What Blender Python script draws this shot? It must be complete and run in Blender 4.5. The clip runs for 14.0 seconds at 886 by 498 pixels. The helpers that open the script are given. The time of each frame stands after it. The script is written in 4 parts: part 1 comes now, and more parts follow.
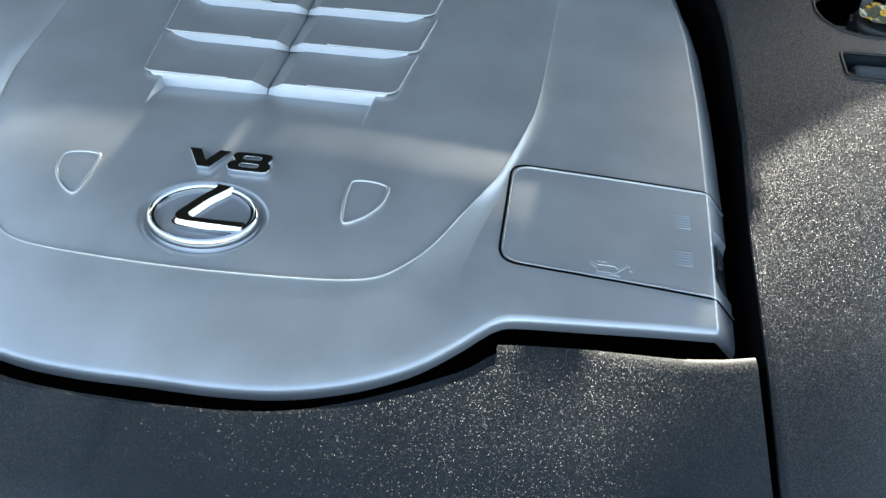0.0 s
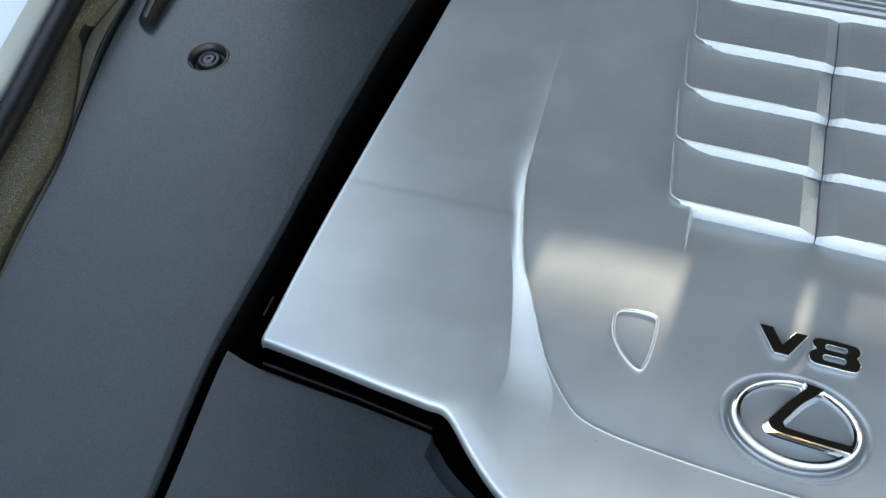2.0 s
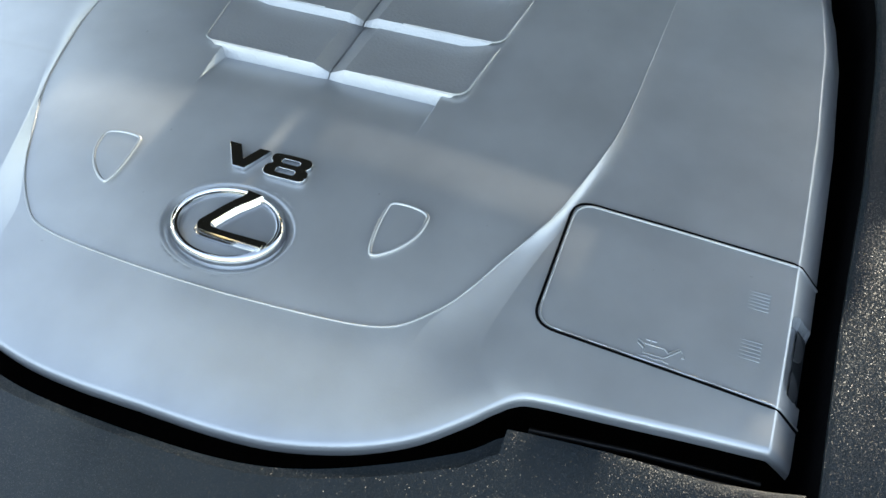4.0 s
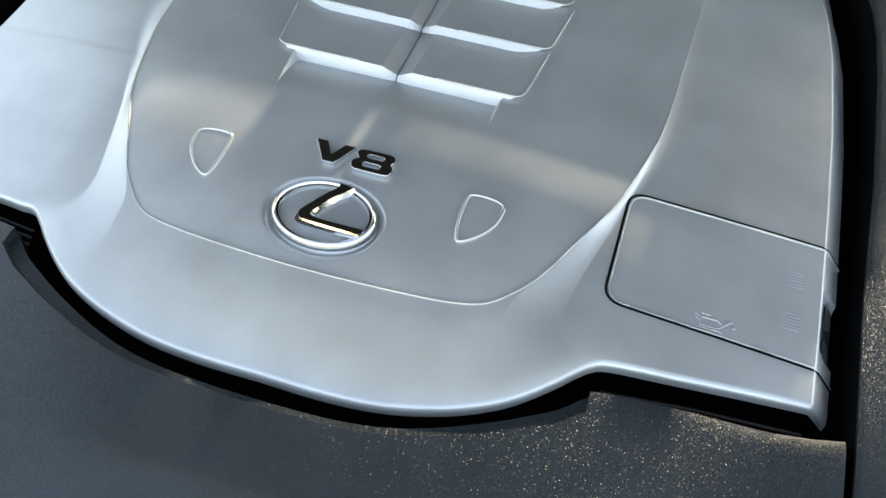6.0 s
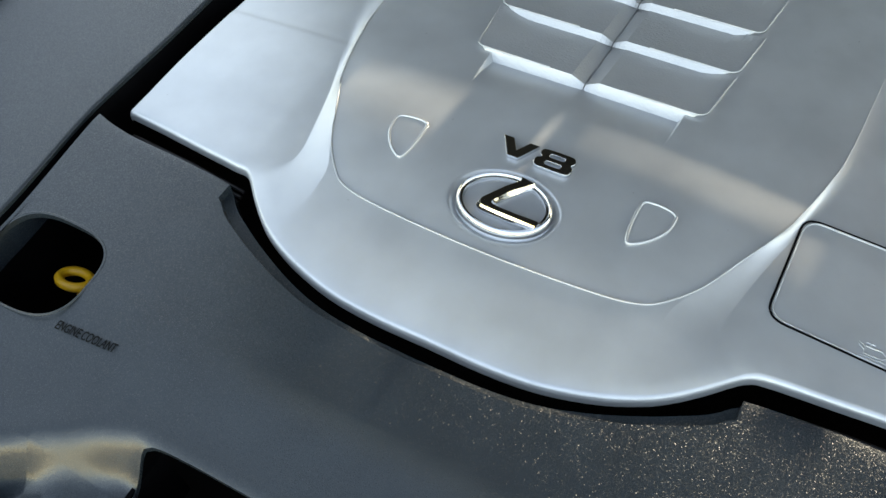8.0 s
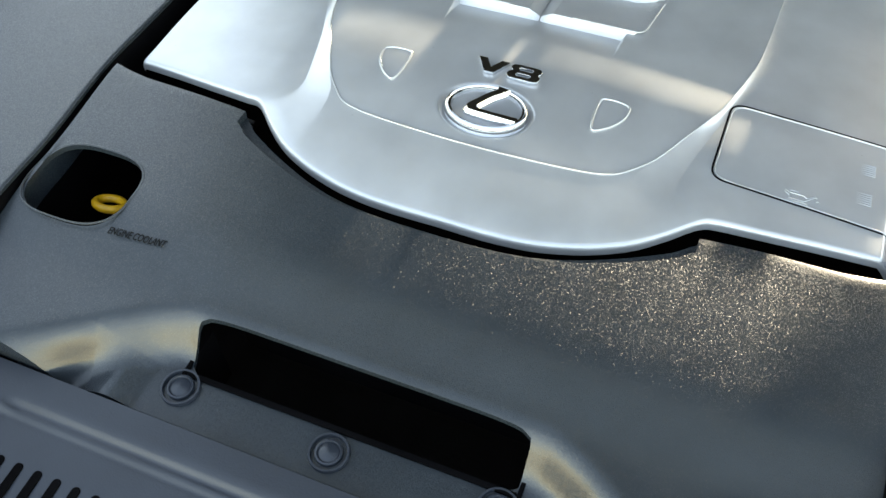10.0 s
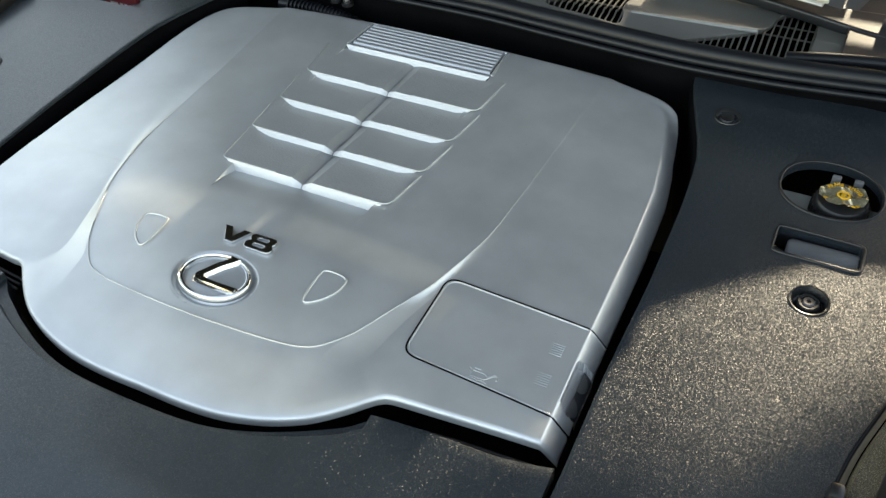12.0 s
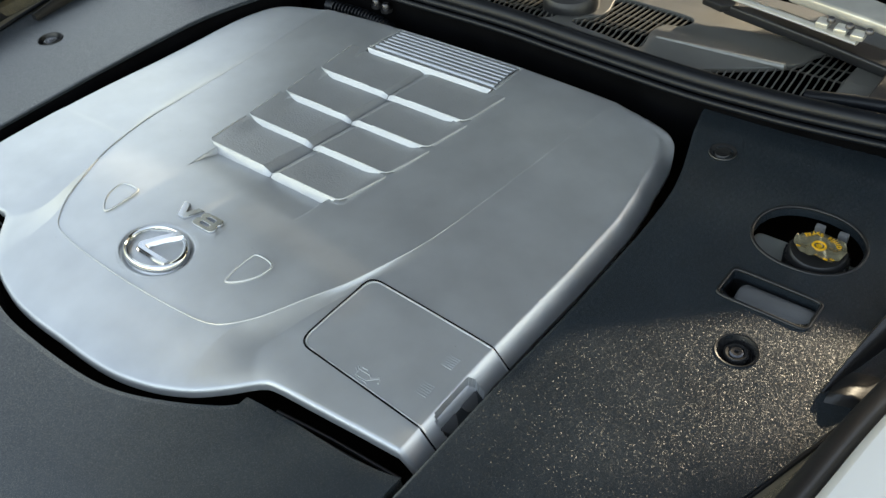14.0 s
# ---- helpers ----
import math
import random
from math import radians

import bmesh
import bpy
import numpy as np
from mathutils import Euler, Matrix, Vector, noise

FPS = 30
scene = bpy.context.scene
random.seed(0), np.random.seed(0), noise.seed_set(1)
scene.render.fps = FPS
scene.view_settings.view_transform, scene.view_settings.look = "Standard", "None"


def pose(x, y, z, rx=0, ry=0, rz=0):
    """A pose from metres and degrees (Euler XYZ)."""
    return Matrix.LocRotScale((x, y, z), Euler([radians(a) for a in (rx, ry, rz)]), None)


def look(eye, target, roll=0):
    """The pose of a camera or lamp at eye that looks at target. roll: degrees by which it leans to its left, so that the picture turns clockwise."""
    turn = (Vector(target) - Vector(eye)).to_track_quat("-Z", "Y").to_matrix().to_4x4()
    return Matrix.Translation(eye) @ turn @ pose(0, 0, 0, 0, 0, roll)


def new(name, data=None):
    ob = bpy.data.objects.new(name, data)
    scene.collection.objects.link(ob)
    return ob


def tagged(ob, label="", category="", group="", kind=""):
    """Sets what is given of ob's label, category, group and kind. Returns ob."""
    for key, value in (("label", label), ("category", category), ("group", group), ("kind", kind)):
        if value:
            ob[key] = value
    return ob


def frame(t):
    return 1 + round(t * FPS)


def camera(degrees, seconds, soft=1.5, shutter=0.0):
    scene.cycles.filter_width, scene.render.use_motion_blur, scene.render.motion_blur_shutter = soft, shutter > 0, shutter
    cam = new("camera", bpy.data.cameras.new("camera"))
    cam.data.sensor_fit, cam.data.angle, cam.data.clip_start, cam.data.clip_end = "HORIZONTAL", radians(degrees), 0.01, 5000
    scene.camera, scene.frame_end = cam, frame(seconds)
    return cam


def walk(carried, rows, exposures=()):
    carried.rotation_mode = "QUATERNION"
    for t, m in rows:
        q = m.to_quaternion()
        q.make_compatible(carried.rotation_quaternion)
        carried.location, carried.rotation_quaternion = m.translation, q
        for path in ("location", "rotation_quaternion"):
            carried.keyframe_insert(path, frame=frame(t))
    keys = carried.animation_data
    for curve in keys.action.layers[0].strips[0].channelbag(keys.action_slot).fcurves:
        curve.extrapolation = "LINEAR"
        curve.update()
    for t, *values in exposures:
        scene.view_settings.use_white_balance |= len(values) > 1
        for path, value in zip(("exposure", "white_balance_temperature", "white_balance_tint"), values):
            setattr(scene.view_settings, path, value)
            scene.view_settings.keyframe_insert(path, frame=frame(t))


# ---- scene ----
cam = camera(53.2, 14.0)
PATH = [
    (0, (0.196, -0.351, 1.302), (0.02, 0.977, -0.184), 0.8),
    (0.5, (0.079, -0.321, 1.307), (-0.105, 0.91, -0.259), 0.3),
    (1, (-0.027, -0.298, 1.305), (-0.278, 0.855, -0.31), -0.9),
    (1.5, (-0.077, -0.264, 1.333), (-0.446, 0.828, -0.301), -3.1),
    (2, (-0.093, -0.245, 1.368), (-0.554, 0.831, -0.254), -4.9),
    (2.5, (-0.036, -0.241, 1.395), (-0.556, 0.811, -0.225), -5.3),
    (3, (0.113, -0.228, 1.375), (-0.43, 0.813, -0.244), -5.0),
    (3.5, (0.214, -0.229, 1.328), (-0.286, 0.822, -0.298), -3.3),
    (3.7, (0.238, -0.228, 1.314), (-0.243, 0.819, -0.321), -3.8),
    (5.8, (0.179, -0.287, 1.36), (-0.148, 0.773, -0.304), -1.3),
    (6, (0.17, -0.291, 1.368), (-0.156, 0.774, -0.293), 0.6),
    (6.5, (0.154, -0.296, 1.366), (-0.294, 0.727, -0.293), -2.8),
    (7, (0.141, -0.306, 1.382), (-0.398, 0.693, -0.265), -4.6),
    (7.5, (0.137, -0.32, 1.394), (-0.477, 0.66, -0.237), -5.9),
    (8, (0.167, -0.334, 1.386), (-0.47, 0.646, -0.237), -5.5),
    (8.2, (0.184, -0.348, 1.392), (-0.443, 0.647, -0.226), -4.7),
    (10.3, (0.179, -0.497, 1.409), (-0.32, 0.635, -0.162), -2.5),
    (10.5, (0.218, -0.488, 1.407), (-0.288, 0.656, -0.153), -2.4),
    (11, (0.338, -0.439, 1.418), (-0.178, 0.721, -0.128), -4.0),
    (11.5, (0.416, -0.387, 1.489), (-0.111, 0.764, -0.059), -3.4),
    (12, (0.425, -0.359, 1.469), (-0.239, 0.855, 0.025), -4.5),
    (12.5, (0.466, -0.294, 1.427), (-0.427, 0.835, 0.038), -7.4),
    (13, (0.532, -0.246, 1.372), (-0.427, 0.838, -0.008), -7.7),
    (13.5, (0.572, -0.248, 1.382), (-0.42, 0.814, 0.008), -8.0),
    (14, (0.601, -0.259, 1.428), (-0.404, 0.801, 0.062), -7.7),
]
EXPOSURES = [(0, 2.62, 6900, 16), (1, 2.76, 7600, 17), (2, 2.86, 7850, 18), (3, 2.86, 7600, 18), (3.7, 2.66, 7400, 18), (6, 2.84, 8200, 19), (8, 2.82, 8350, 19), (10.5, 3.32, 8600, 18), (11.5, 3.0, 8700, 18), (12.5, 2.74, 8700, 18), (13.4, 2.78, 8800, 19), (14, 2.64, 8700, 19)]
walk(cam, [(t, look(eye, target, roll)) for t, eye, target, roll in PATH], EXPOSURES)


# ---- world, sun ----
SUN_ELEV, SUN_AZ = 10.0, 6.0          # the low sun stands behind the car, a little to its left flank
world = bpy.data.worlds.new("world")
scene.world = world
world.use_nodes = True
wn = world.node_tree.nodes
sky = wn.new("ShaderNodeTexSky")
sky.sky_type, sky.sun_disc = "NISHITA", False
sky.dust_density, sky.air_density, sky.ozone_density = 0.4, 1.0, 0.7
sky.sun_elevation, sky.sun_rotation = radians(SUN_ELEV), radians(SUN_AZ)
wn["Background"].inputs["Strength"].default_value = 0.15
world.node_tree.links.new(sky.outputs[0], wn["Background"].inputs["Color"])
sun = new("sun", bpy.data.lights.new("sun", "SUN"))
sun.data.energy, sun.data.angle, sun.data.color = 1.0, radians(0.6), (0.96, 1.0, 0.88)
sun_from = Vector((math.sin(radians(SUN_AZ)) * math.cos(radians(SUN_ELEV)), math.cos(radians(SUN_AZ)) * math.cos(radians(SUN_ELEV)), math.sin(radians(SUN_ELEV))))
sun.matrix_world = Matrix.Translation((0, 3, 3)) @ sun_from.to_track_quat("Z", "Y").to_matrix().to_4x4()


# ---- materials ----
def material(name, color, rough=0.5, metal=0.0, grain=0.0, grain_size=0.001, stain=0.0, stain_size=0.05, coat=0.0, spec=0.5, vary=0.0, speckle=None, soft_grain=3, facets=0.0, coat_rough=0.08):
    """Plain surface with fine relief (grain, by its size in metres), soft stains in colour and gloss."""
    m = bpy.data.materials.new(name)
    m.use_nodes = True
    nt = m.node_tree
    n, l = nt.nodes, nt.links
    b = n["Principled BSDF"]
    b.inputs["Roughness"].default_value, b.inputs["Metallic"].default_value = rough, metal
    b.inputs["Coat Weight"].default_value, b.inputs["Specular IOR Level"].default_value = coat, spec
    b.inputs["Coat Roughness"].default_value = coat_rough
    tc = n.new("ShaderNodeTexCoord")
    big = n.new("ShaderNodeTexNoise")
    big.inputs["Scale"].default_value, big.inputs["Detail"].default_value = 1 / stain_size, 6
    l.new(tc.outputs["Object"], big.inputs["Vector"])
    ramp = n.new("ShaderNodeMapRange")
    ramp.inputs["From Min"].default_value, ramp.inputs["From Max"].default_value = 0.3, 0.7
    ramp.inputs["To Min"].default_value, ramp.inputs["To Max"].default_value = 1 - stain, 1 + stain
    l.new(big.outputs["Fac"], ramp.inputs["Value"])
    mul = n.new("ShaderNodeVectorMath")
    mul.operation = "SCALE"
    mul.inputs[0].default_value = color
    l.new(ramp.outputs[0], mul.inputs["Scale"])
    last = mul.outputs[0]
    if speckle:
        dots = n.new("ShaderNodeTexNoise")
        dots.inputs["Scale"].default_value, dots.inputs["Detail"].default_value = 1 / speckle[1], 2
        l.new(tc.outputs["Object"], dots.inputs["Vector"])
        cut = n.new("ShaderNodeMapRange")
        cut.inputs["From Min"].default_value, cut.inputs["From Max"].default_value = speckle[2], speckle[2] + 0.08
        l.new(dots.outputs["Fac"], cut.inputs["Value"])
        mix = n.new("ShaderNodeMix")
        mix.data_type = "RGBA"
        mix.inputs["B"].default_value = (*speckle[0], 1)
        l.new(cut.outputs[0], mix.inputs["Factor"])
        l.new(last, mix.inputs["A"])
        last = mix.outputs["Result"]
    l.new(last, b.inputs["Base Color"])
    rr = n.new("ShaderNodeMapRange")
    rr.inputs["To Min"].default_value, rr.inputs["To Max"].default_value = rough * (1 - vary), rough * (1 + vary)
    l.new(big.outputs["Fac"], rr.inputs["Value"])
    l.new(rr.outputs[0], b.inputs["Roughness"])
    if facets:
        # tiny facets, each tilted its own way
        cells = n.new("ShaderNodeTexVoronoi")
        cells.inputs["Scale"].default_value = 1 / grain_size
        l.new(tc.outputs["Object"], cells.inputs["Vector"])
        # three random tilts added up, so that steep facets are rare
        total = cells.outputs["Color"]
        for shift in (3.7, 9.1):
            moved = n.new("ShaderNodeVectorMath")
            moved.inputs[1].default_value = (shift, shift, shift)
            l.new(cells.outputs["Position"], moved.inputs[0])
            chance = n.new("ShaderNodeTexWhiteNoise")
            l.new(moved.outputs[0], chance.inputs["Vector"])
            both = n.new("ShaderNodeVectorMath")
            l.new(total, both.inputs[0])
            l.new(chance.outputs["Color"], both.inputs[1])
            total = both.outputs[0]
        off = n.new("ShaderNodeVectorMath")
        off.operation = "SUBTRACT"
        off.inputs[1].default_value = (1.5, 1.5, 1.5)
        l.new(total, off.inputs[0])
        amount = n.new("ShaderNodeVectorMath")
        amount.operation = "SCALE"
        amount.inputs["Scale"].default_value = facets
        l.new(off.outputs[0], amount.inputs[0])
        geo = n.new("ShaderNodeNewGeometry")
        add = n.new("ShaderNodeVectorMath")
        l.new(geo.outputs["Normal"], add.inputs[0])
        l.new(amount.outputs[0], add.inputs[1])
        unit = n.new("ShaderNodeVectorMath")
        unit.operation = "NORMALIZE"
        l.new(add.outputs[0], unit.inputs[0])
        l.new(unit.outputs[0], b.inputs["Normal"])
    elif grain:
        fine = n.new("ShaderNodeTexNoise")
        fine.inputs["Scale"].default_value, fine.inputs["Detail"].default_value = 1 / grain_size, soft_grain
        l.new(tc.outputs["Object"], fine.inputs["Vector"])
        bump = n.new("ShaderNodeBump")
        bump.inputs["Strength"].default_value, bump.inputs["Distance"].default_value = 1.0, grain
        l.new(fine.outputs["Fac"], bump.inputs["Height"])
        l.new(bump.outputs[0], b.inputs["Normal"])
    return m


SILVER = material("silver_plastic", (0.55, 0.568, 0.585), 0.37, 0.57, 0.00004, 0.0012, 0.08, 0.05, vary=0.18, speckle=((0.24, 0.24, 0.235), 0.0045, 0.775))
LEATHER = material("grained_silver", (0.50, 0.51, 0.52), 0.40, 0.48, 0.00045, 0.0021, 0.04, 0.03)
GRAIN = material("grained_black_plastic", (0.0190, 0.0265, 0.0330), 0.33, 0.0, 0.0, 0.00036, 0.12, 0.05, spec=0.18, vary=0.15, facets=0.41, coat=0.82, coat_rough=0.25)
PANEL = material("slate_black_plastic", (0.022, 0.028, 0.038), 0.36, 0.0, 0.00015, 0.0015, 0.12, 0.06)
LINER = material("hood_liner", (0.016, 0.016, 0.0155), 0.9, 0.0, 0.002, 0.01, 0.2, 0.1, spec=0.1)
BLACK = material("smooth_black_plastic", (0.014, 0.014, 0.015), 0.36, 0.0, 0.0001, 0.002, 0.1, 0.04)
RUBBER = material("black_rubber", (0.005, 0.0065, 0.0095), 0.42, 0.0, 0.0001, 0.001, 0.15, 0.03, spec=0.34)
# Near-black: the shade of deep gaps and openings is put into the colour.
DARK = material("deep_shade", (0.003, 0.003, 0.0035), 0.8, 0.0, 0.0003, 0.004, 0.3, 0.05, spec=0.02)
CHROME = material("chrome", (0.60, 0.61, 0.62), 0.09, 1.0, 0.0, 0.001, 0.02, 0.01)
PAINT = material("pale_paint", (0.54, 0.61, 0.67), 0.3, 0.15, 0.0, 0.001, 0.02, 0.2, coat=0.8)
FELT = material("speckled_felt", (0.050, 0.043, 0.031), 0.8, 0.0, 0.0006, 0.0008, 0.15, 0.02, speckle=((0.25, 0.22, 0.155), 0.0006, 0.55))
STRIP = material("tan_strip", (0.16, 0.135, 0.095), 0.55, 0.0, 0.0002, 0.002, 0.12, 0.02)
YELLOW = material("yellow_plastic", (0.72, 0.37, 0.015), 0.38, 0.0, 0.0002, 0.003, 0.08, 0.01)
TANK = material("cloudy_tank_plastic", (0.30, 0.31, 0.29), 0.4, 0.0, 0.0001, 0.003, 0.1, 0.02)
TROUGH = material("smooth_grey_plastic", (0.13, 0.132, 0.136), 0.38, 0.0, 0.0001, 0.002, 0.1, 0.02)
SCREW = material("worn_steel", (0.10, 0.10, 0.11), 0.35, 0.9, 0.0001, 0.001, 0.15, 0.004)
COWL = material("grey_cowl_plastic", (0.085, 0.085, 0.078), 0.56, 0.0, 0.0001, 0.0016, 0.12, 0.05, spec=0.9)
# Paler than the cowl: the crease's sun glint is put into the colour.
CREASE_GLINT = material("sun_glint_cowl_edge", (0.24, 0.24, 0.225), 0.26, 0.0, 0.0, 0.001, 0.1, 0.01, spec=1.0)
ASPHALT = material("asphalt", (0.055, 0.054, 0.052), 0.9, 0.0, 0.003, 0.01, 0.25, 1.5)
STICKER = material("white_sticker", (0.5, 0.5, 0.5), 0.5, 0.0, 0.0, 0.001, 0.1, 0.01)
LEGEND = material("dark_lettering", (0.004, 0.004, 0.004), 0.8, spec=0.1)
RECESS = material("grey_recess_plastic", (0.045, 0.048, 0.052), 0.42, 0.0, 0.0001, 0.002, 0.1, 0.01)
FOIL = material("crumpled_foil_label", (0.42, 0.38, 0.26), 0.24, 0.75, 0.0, 0.001, 0.25, 0.006)
ARM = material("pale_painted_metal", (0.50, 0.50, 0.47), 0.34, 0.45, 0.0, 0.001, 0.12, 0.03)
RED = material("red_plastic", (0.13, 0.012, 0.016), 0.4, 0.0, 0.0, 0.001, 0.2, 0.02)


# ---- mesh helpers ----
def mesh_of(name, verts, faces, mat, sharp=35):
    me = bpy.data.meshes.new(name)
    me.from_pydata([tuple(map(float, v)) for v in verts], [], faces)
    me.validate()
    me.materials.append(mat)
    bm = bmesh.new()
    bm.from_mesh(me)
    bmesh.ops.recalc_face_normals(bm, faces=bm.faces)
    bm.to_mesh(me)
    bm.free()
    me.shade_smooth()
    me.set_sharp_from_angle(angle=radians(sharp))
    return me


def part(name, data, mat=None, parent=None, label=""):
    """Links mesh data (or a bmesh) as one object under a thing or a part."""
    if isinstance(data, bmesh.types.BMesh):
        me = bpy.data.meshes.new(name)
        data.to_mesh(me)
        data.free()
        me.materials.append(mat)
        me.shade_smooth()
        me.set_sharp_from_angle(angle=radians(35))
        data = me
    ob = new(name, data)
    ob.parent = parent
    return tagged(ob, label) if label else ob


def thing(name, label, category, kind="", group=""):
    return tagged(new(name), label, category, group, kind)


def box(bm, x0, x1, y0, y1, z0, z1, bevel=0.0):
    v = bmesh.ops.create_cube(bm, size=1)["verts"]
    bmesh.ops.transform(bm, matrix=Matrix.Translation(((x0 + x1) / 2, (y0 + y1) / 2, (z0 + z1) / 2)) @ Matrix.Diagonal((x1 - x0, y1 - y0, z1 - z0, 1)), verts=v)
    if bevel:
        bmesh.ops.bevel(bm, geom=list({e for q in v for e in q.link_edges}), offset=bevel, segments=2, affect="EDGES", profile=0.5)
    return bm


def smooth(a, lo, hi):
    f = np.clip((np.asarray(a, float) - lo) / (hi - lo), 0, 1)
    return f * f * (3 - 2 * f)


def inside_hole(hole, x, y):
    cx, cy, rx, ry, p = hole
    return abs((x - cx) / rx) ** p + abs((y - cy) / ry) ** p


def sheet(name, cols, rows, zfun, mat, holes=(), skirt=0.012, wall=0.02, bend=None):
    """A moulded sheet: columns in x, per column rows(x) in y, heights zfun(x, y), rounded holes (cx, cy, rx, ry, power) with walls, a turned-down rim all round."""
    pts, nx = [], len(cols)
    ny = 0
    for x in cols:
        ys = rows(x)
        ny = len(ys)
        pts += [[x, y, 0.0] for y in ys]
    hit = [None] * len(pts)
    for k, p in enumerate(pts):
        for h in holes:
            if inside_hole(h, p[0], p[1]) < 1:
                hit[k] = h
    faces, used = [], set()
    for i in range(nx - 1):
        for j in range(ny - 1):
            q = [i * ny + j, (i + 1) * ny + j, (i + 1) * ny + j + 1, i * ny + j + 1]
            if all(hit[k] for k in q):
                continue
            faces.append(q)
            used.update(q)
    for k in used:
        if hit[k]:
            cx, cy, rx, ry, p = hit[k]
            f = max(inside_hole(hit[k], pts[k][0], pts[k][1]), 1e-6) ** (-1 / p)
            pts[k][0], pts[k][1] = cx + (pts[k][0] - cx) * f, cy + (pts[k][1] - cy) * f
    arr = np.array(pts)
    if bend:
        arr[:, 0] = bend(arr[:, 0], arr[:, 1])
    arr[:, 2] = zfun(arr[:, 0], arr[:, 1])
    edges = {}
    for f in faces:
        for a, b in zip(f, f[1:] + f[:1]):
            edges[(a, b)] = 1
    rim = [(a, b) for a, b in edges if (b, a) not in edges]
    verts = arr.tolist()
    low = {}
    for a, b in rim:
        for k in (a, b):
            if k not in low:
                low[k] = len(verts)
                verts.append([arr[k][0], arr[k][1], arr[k][2] - (wall if hit[k] else skirt)])
    faces += [[b, a, low[a], low[b]] for a, b in rim]
    return mesh_of(name, verts, faces, mat)


def tube(name, points, radius, mat, closed=False, sides=8, flat=1.0):
    """A round cord along points; flat squeezes its height."""
    n = len(points)
    P = [Vector(p) for p in points]
    verts, faces = [], []
    for i, p in enumerate(P):
        a, b = (P[(i - 1) % n], P[(i + 1) % n]) if closed else (P[max(i - 1, 0)], P[min(i + 1, n - 1)])
        d = (b - a).normalized()
        side = d.cross(Vector((0, 0, 1)))
        side = side.normalized() if side.length > 1e-5 else Vector((1, 0, 0))
        up = side.cross(d)
        r = radius(i / (n - 1)) if callable(radius) else radius
        verts += [p + side * (r * math.cos(k * math.tau / sides)) + up * (r * flat * math.sin(k * math.tau / sides)) for k in range(sides)]
    for i in range(n if closed else n - 1):
        for k in range(sides):
            faces.append([i * sides + k, i * sides + (k + 1) % sides, ((i + 1) % n) * sides + (k + 1) % sides, ((i + 1) % n) * sides + k])
    if not closed:
        faces += [list(range(sides))[::-1], [(n - 1) * sides + k for k in range(sides)]]
    return mesh_of(name, verts, faces, mat, 60)


def lathe(name, profile, mat, segments=32, sx=1.0, sy=1.0, at=(0, 0, 0), closed=True):
    """A turned shape from (radius, height) pairs."""
    verts, faces, m = [], [], len(profile)
    for k in range(segments):
        a = k * math.tau / segments
        verts += [(at[0] + r * sx * math.cos(a), at[1] + r * sy * math.sin(a), at[2] + h) for r, h in profile]
    for k in range(segments):
        for i in range(m - 1):
            faces.append([k * m + i, ((k + 1) % segments) * m + i, ((k + 1) % segments) * m + i + 1, k * m + i + 1])
    if closed and profile[-1][0] > 1e-6:
        faces.append([k * m + m - 1 for k in range(segments)])
    return mesh_of(name, verts, faces, mat, 40)


def spline(points, steps=12, closed=False):
    """A smooth line through a few points (Catmull-Rom)."""
    P = [Vector(p) for p in points]
    n, out = len(P), []
    for i in range(n if closed else n - 1):
        g = (lambda k: P[k % n]) if closed else (lambda k: P[min(max(k, 0), n - 1)])
        a, b, c, d = g(i - 1), g(i), g(i + 1), g(i + 2)
        for s in range(steps):
            t = s / steps
            out.append(0.5 * (2 * b + (c - a) * t + (2 * a - 5 * b + 4 * c - d) * t * t + (3 * b - a - 3 * c + d) * t ** 3))
    return out if closed else out + [P[-1]]


def plate(name, loops, z0, z1, mat, bevel=0.0, sheared=None):
    """A flat plate cut along closed loops in x, y (holes inside the first), from z0 to z1, with rounded edges."""
    cu = bpy.data.curves.new(name, "CURVE")
    cu.dimensions, cu.fill_mode = "2D", "BOTH"
    cu.extrude, cu.bevel_depth, cu.bevel_resolution, cu.offset = (z1 - z0) / 2 - bevel, bevel, 2, -bevel
    for loop in loops:
        sp = cu.splines.new("POLY")
        sp.points.add(len(loop) - 1)
        sp.use_cyclic_u = True
        for q, p in zip(sp.points, loop):
            q.co = (p[0], p[1], 0, 1)
    ob = bpy.data.objects.new(name, cu)
    me = bpy.data.meshes.new_from_object(ob)
    me.name = name
    bpy.data.objects.remove(ob)
    bpy.data.curves.remove(cu)
    for v in me.vertices:
        v.co.z += (z0 + z1) / 2
        if sheared:
            v.co.z += sheared(v.co.x, v.co.y)
    me.materials.clear()
    me.materials.append(mat)
    me.shade_smooth()
    me.set_sharp_from_angle(angle=radians(30))
    for f in me.polygons:
        f.use_smooth = abs(f.normal.z) < .98
    return me


# ---- the engine cover: form ----
ZC = np.polyfit([-.107, -.06, -.03, .03, .08, .14, .2, .26, .32, .38, .44], [.897, .9045, .908, .912, .909, .903, .8985, .894, .8900, .8865, .8825], 5)
FRONT = [(0, -.107), (.041, -.107), (.076, -.104), (.109, -.096), (.134, -.086), (.151, -.0755), (.168, -.061), (.179, -.050), (.187, -.0435), (.198, -.040), (.234, -.0365), (.276, -.032), (.318, -.028)]
REAR = [(0, .4530), (.1, .4530), (.2, .4500), (.235, .4462), (.262, .4400), (.284, .4325), (.300, .419), (.3105, .394), (.3155, .365), (.318, .330)]
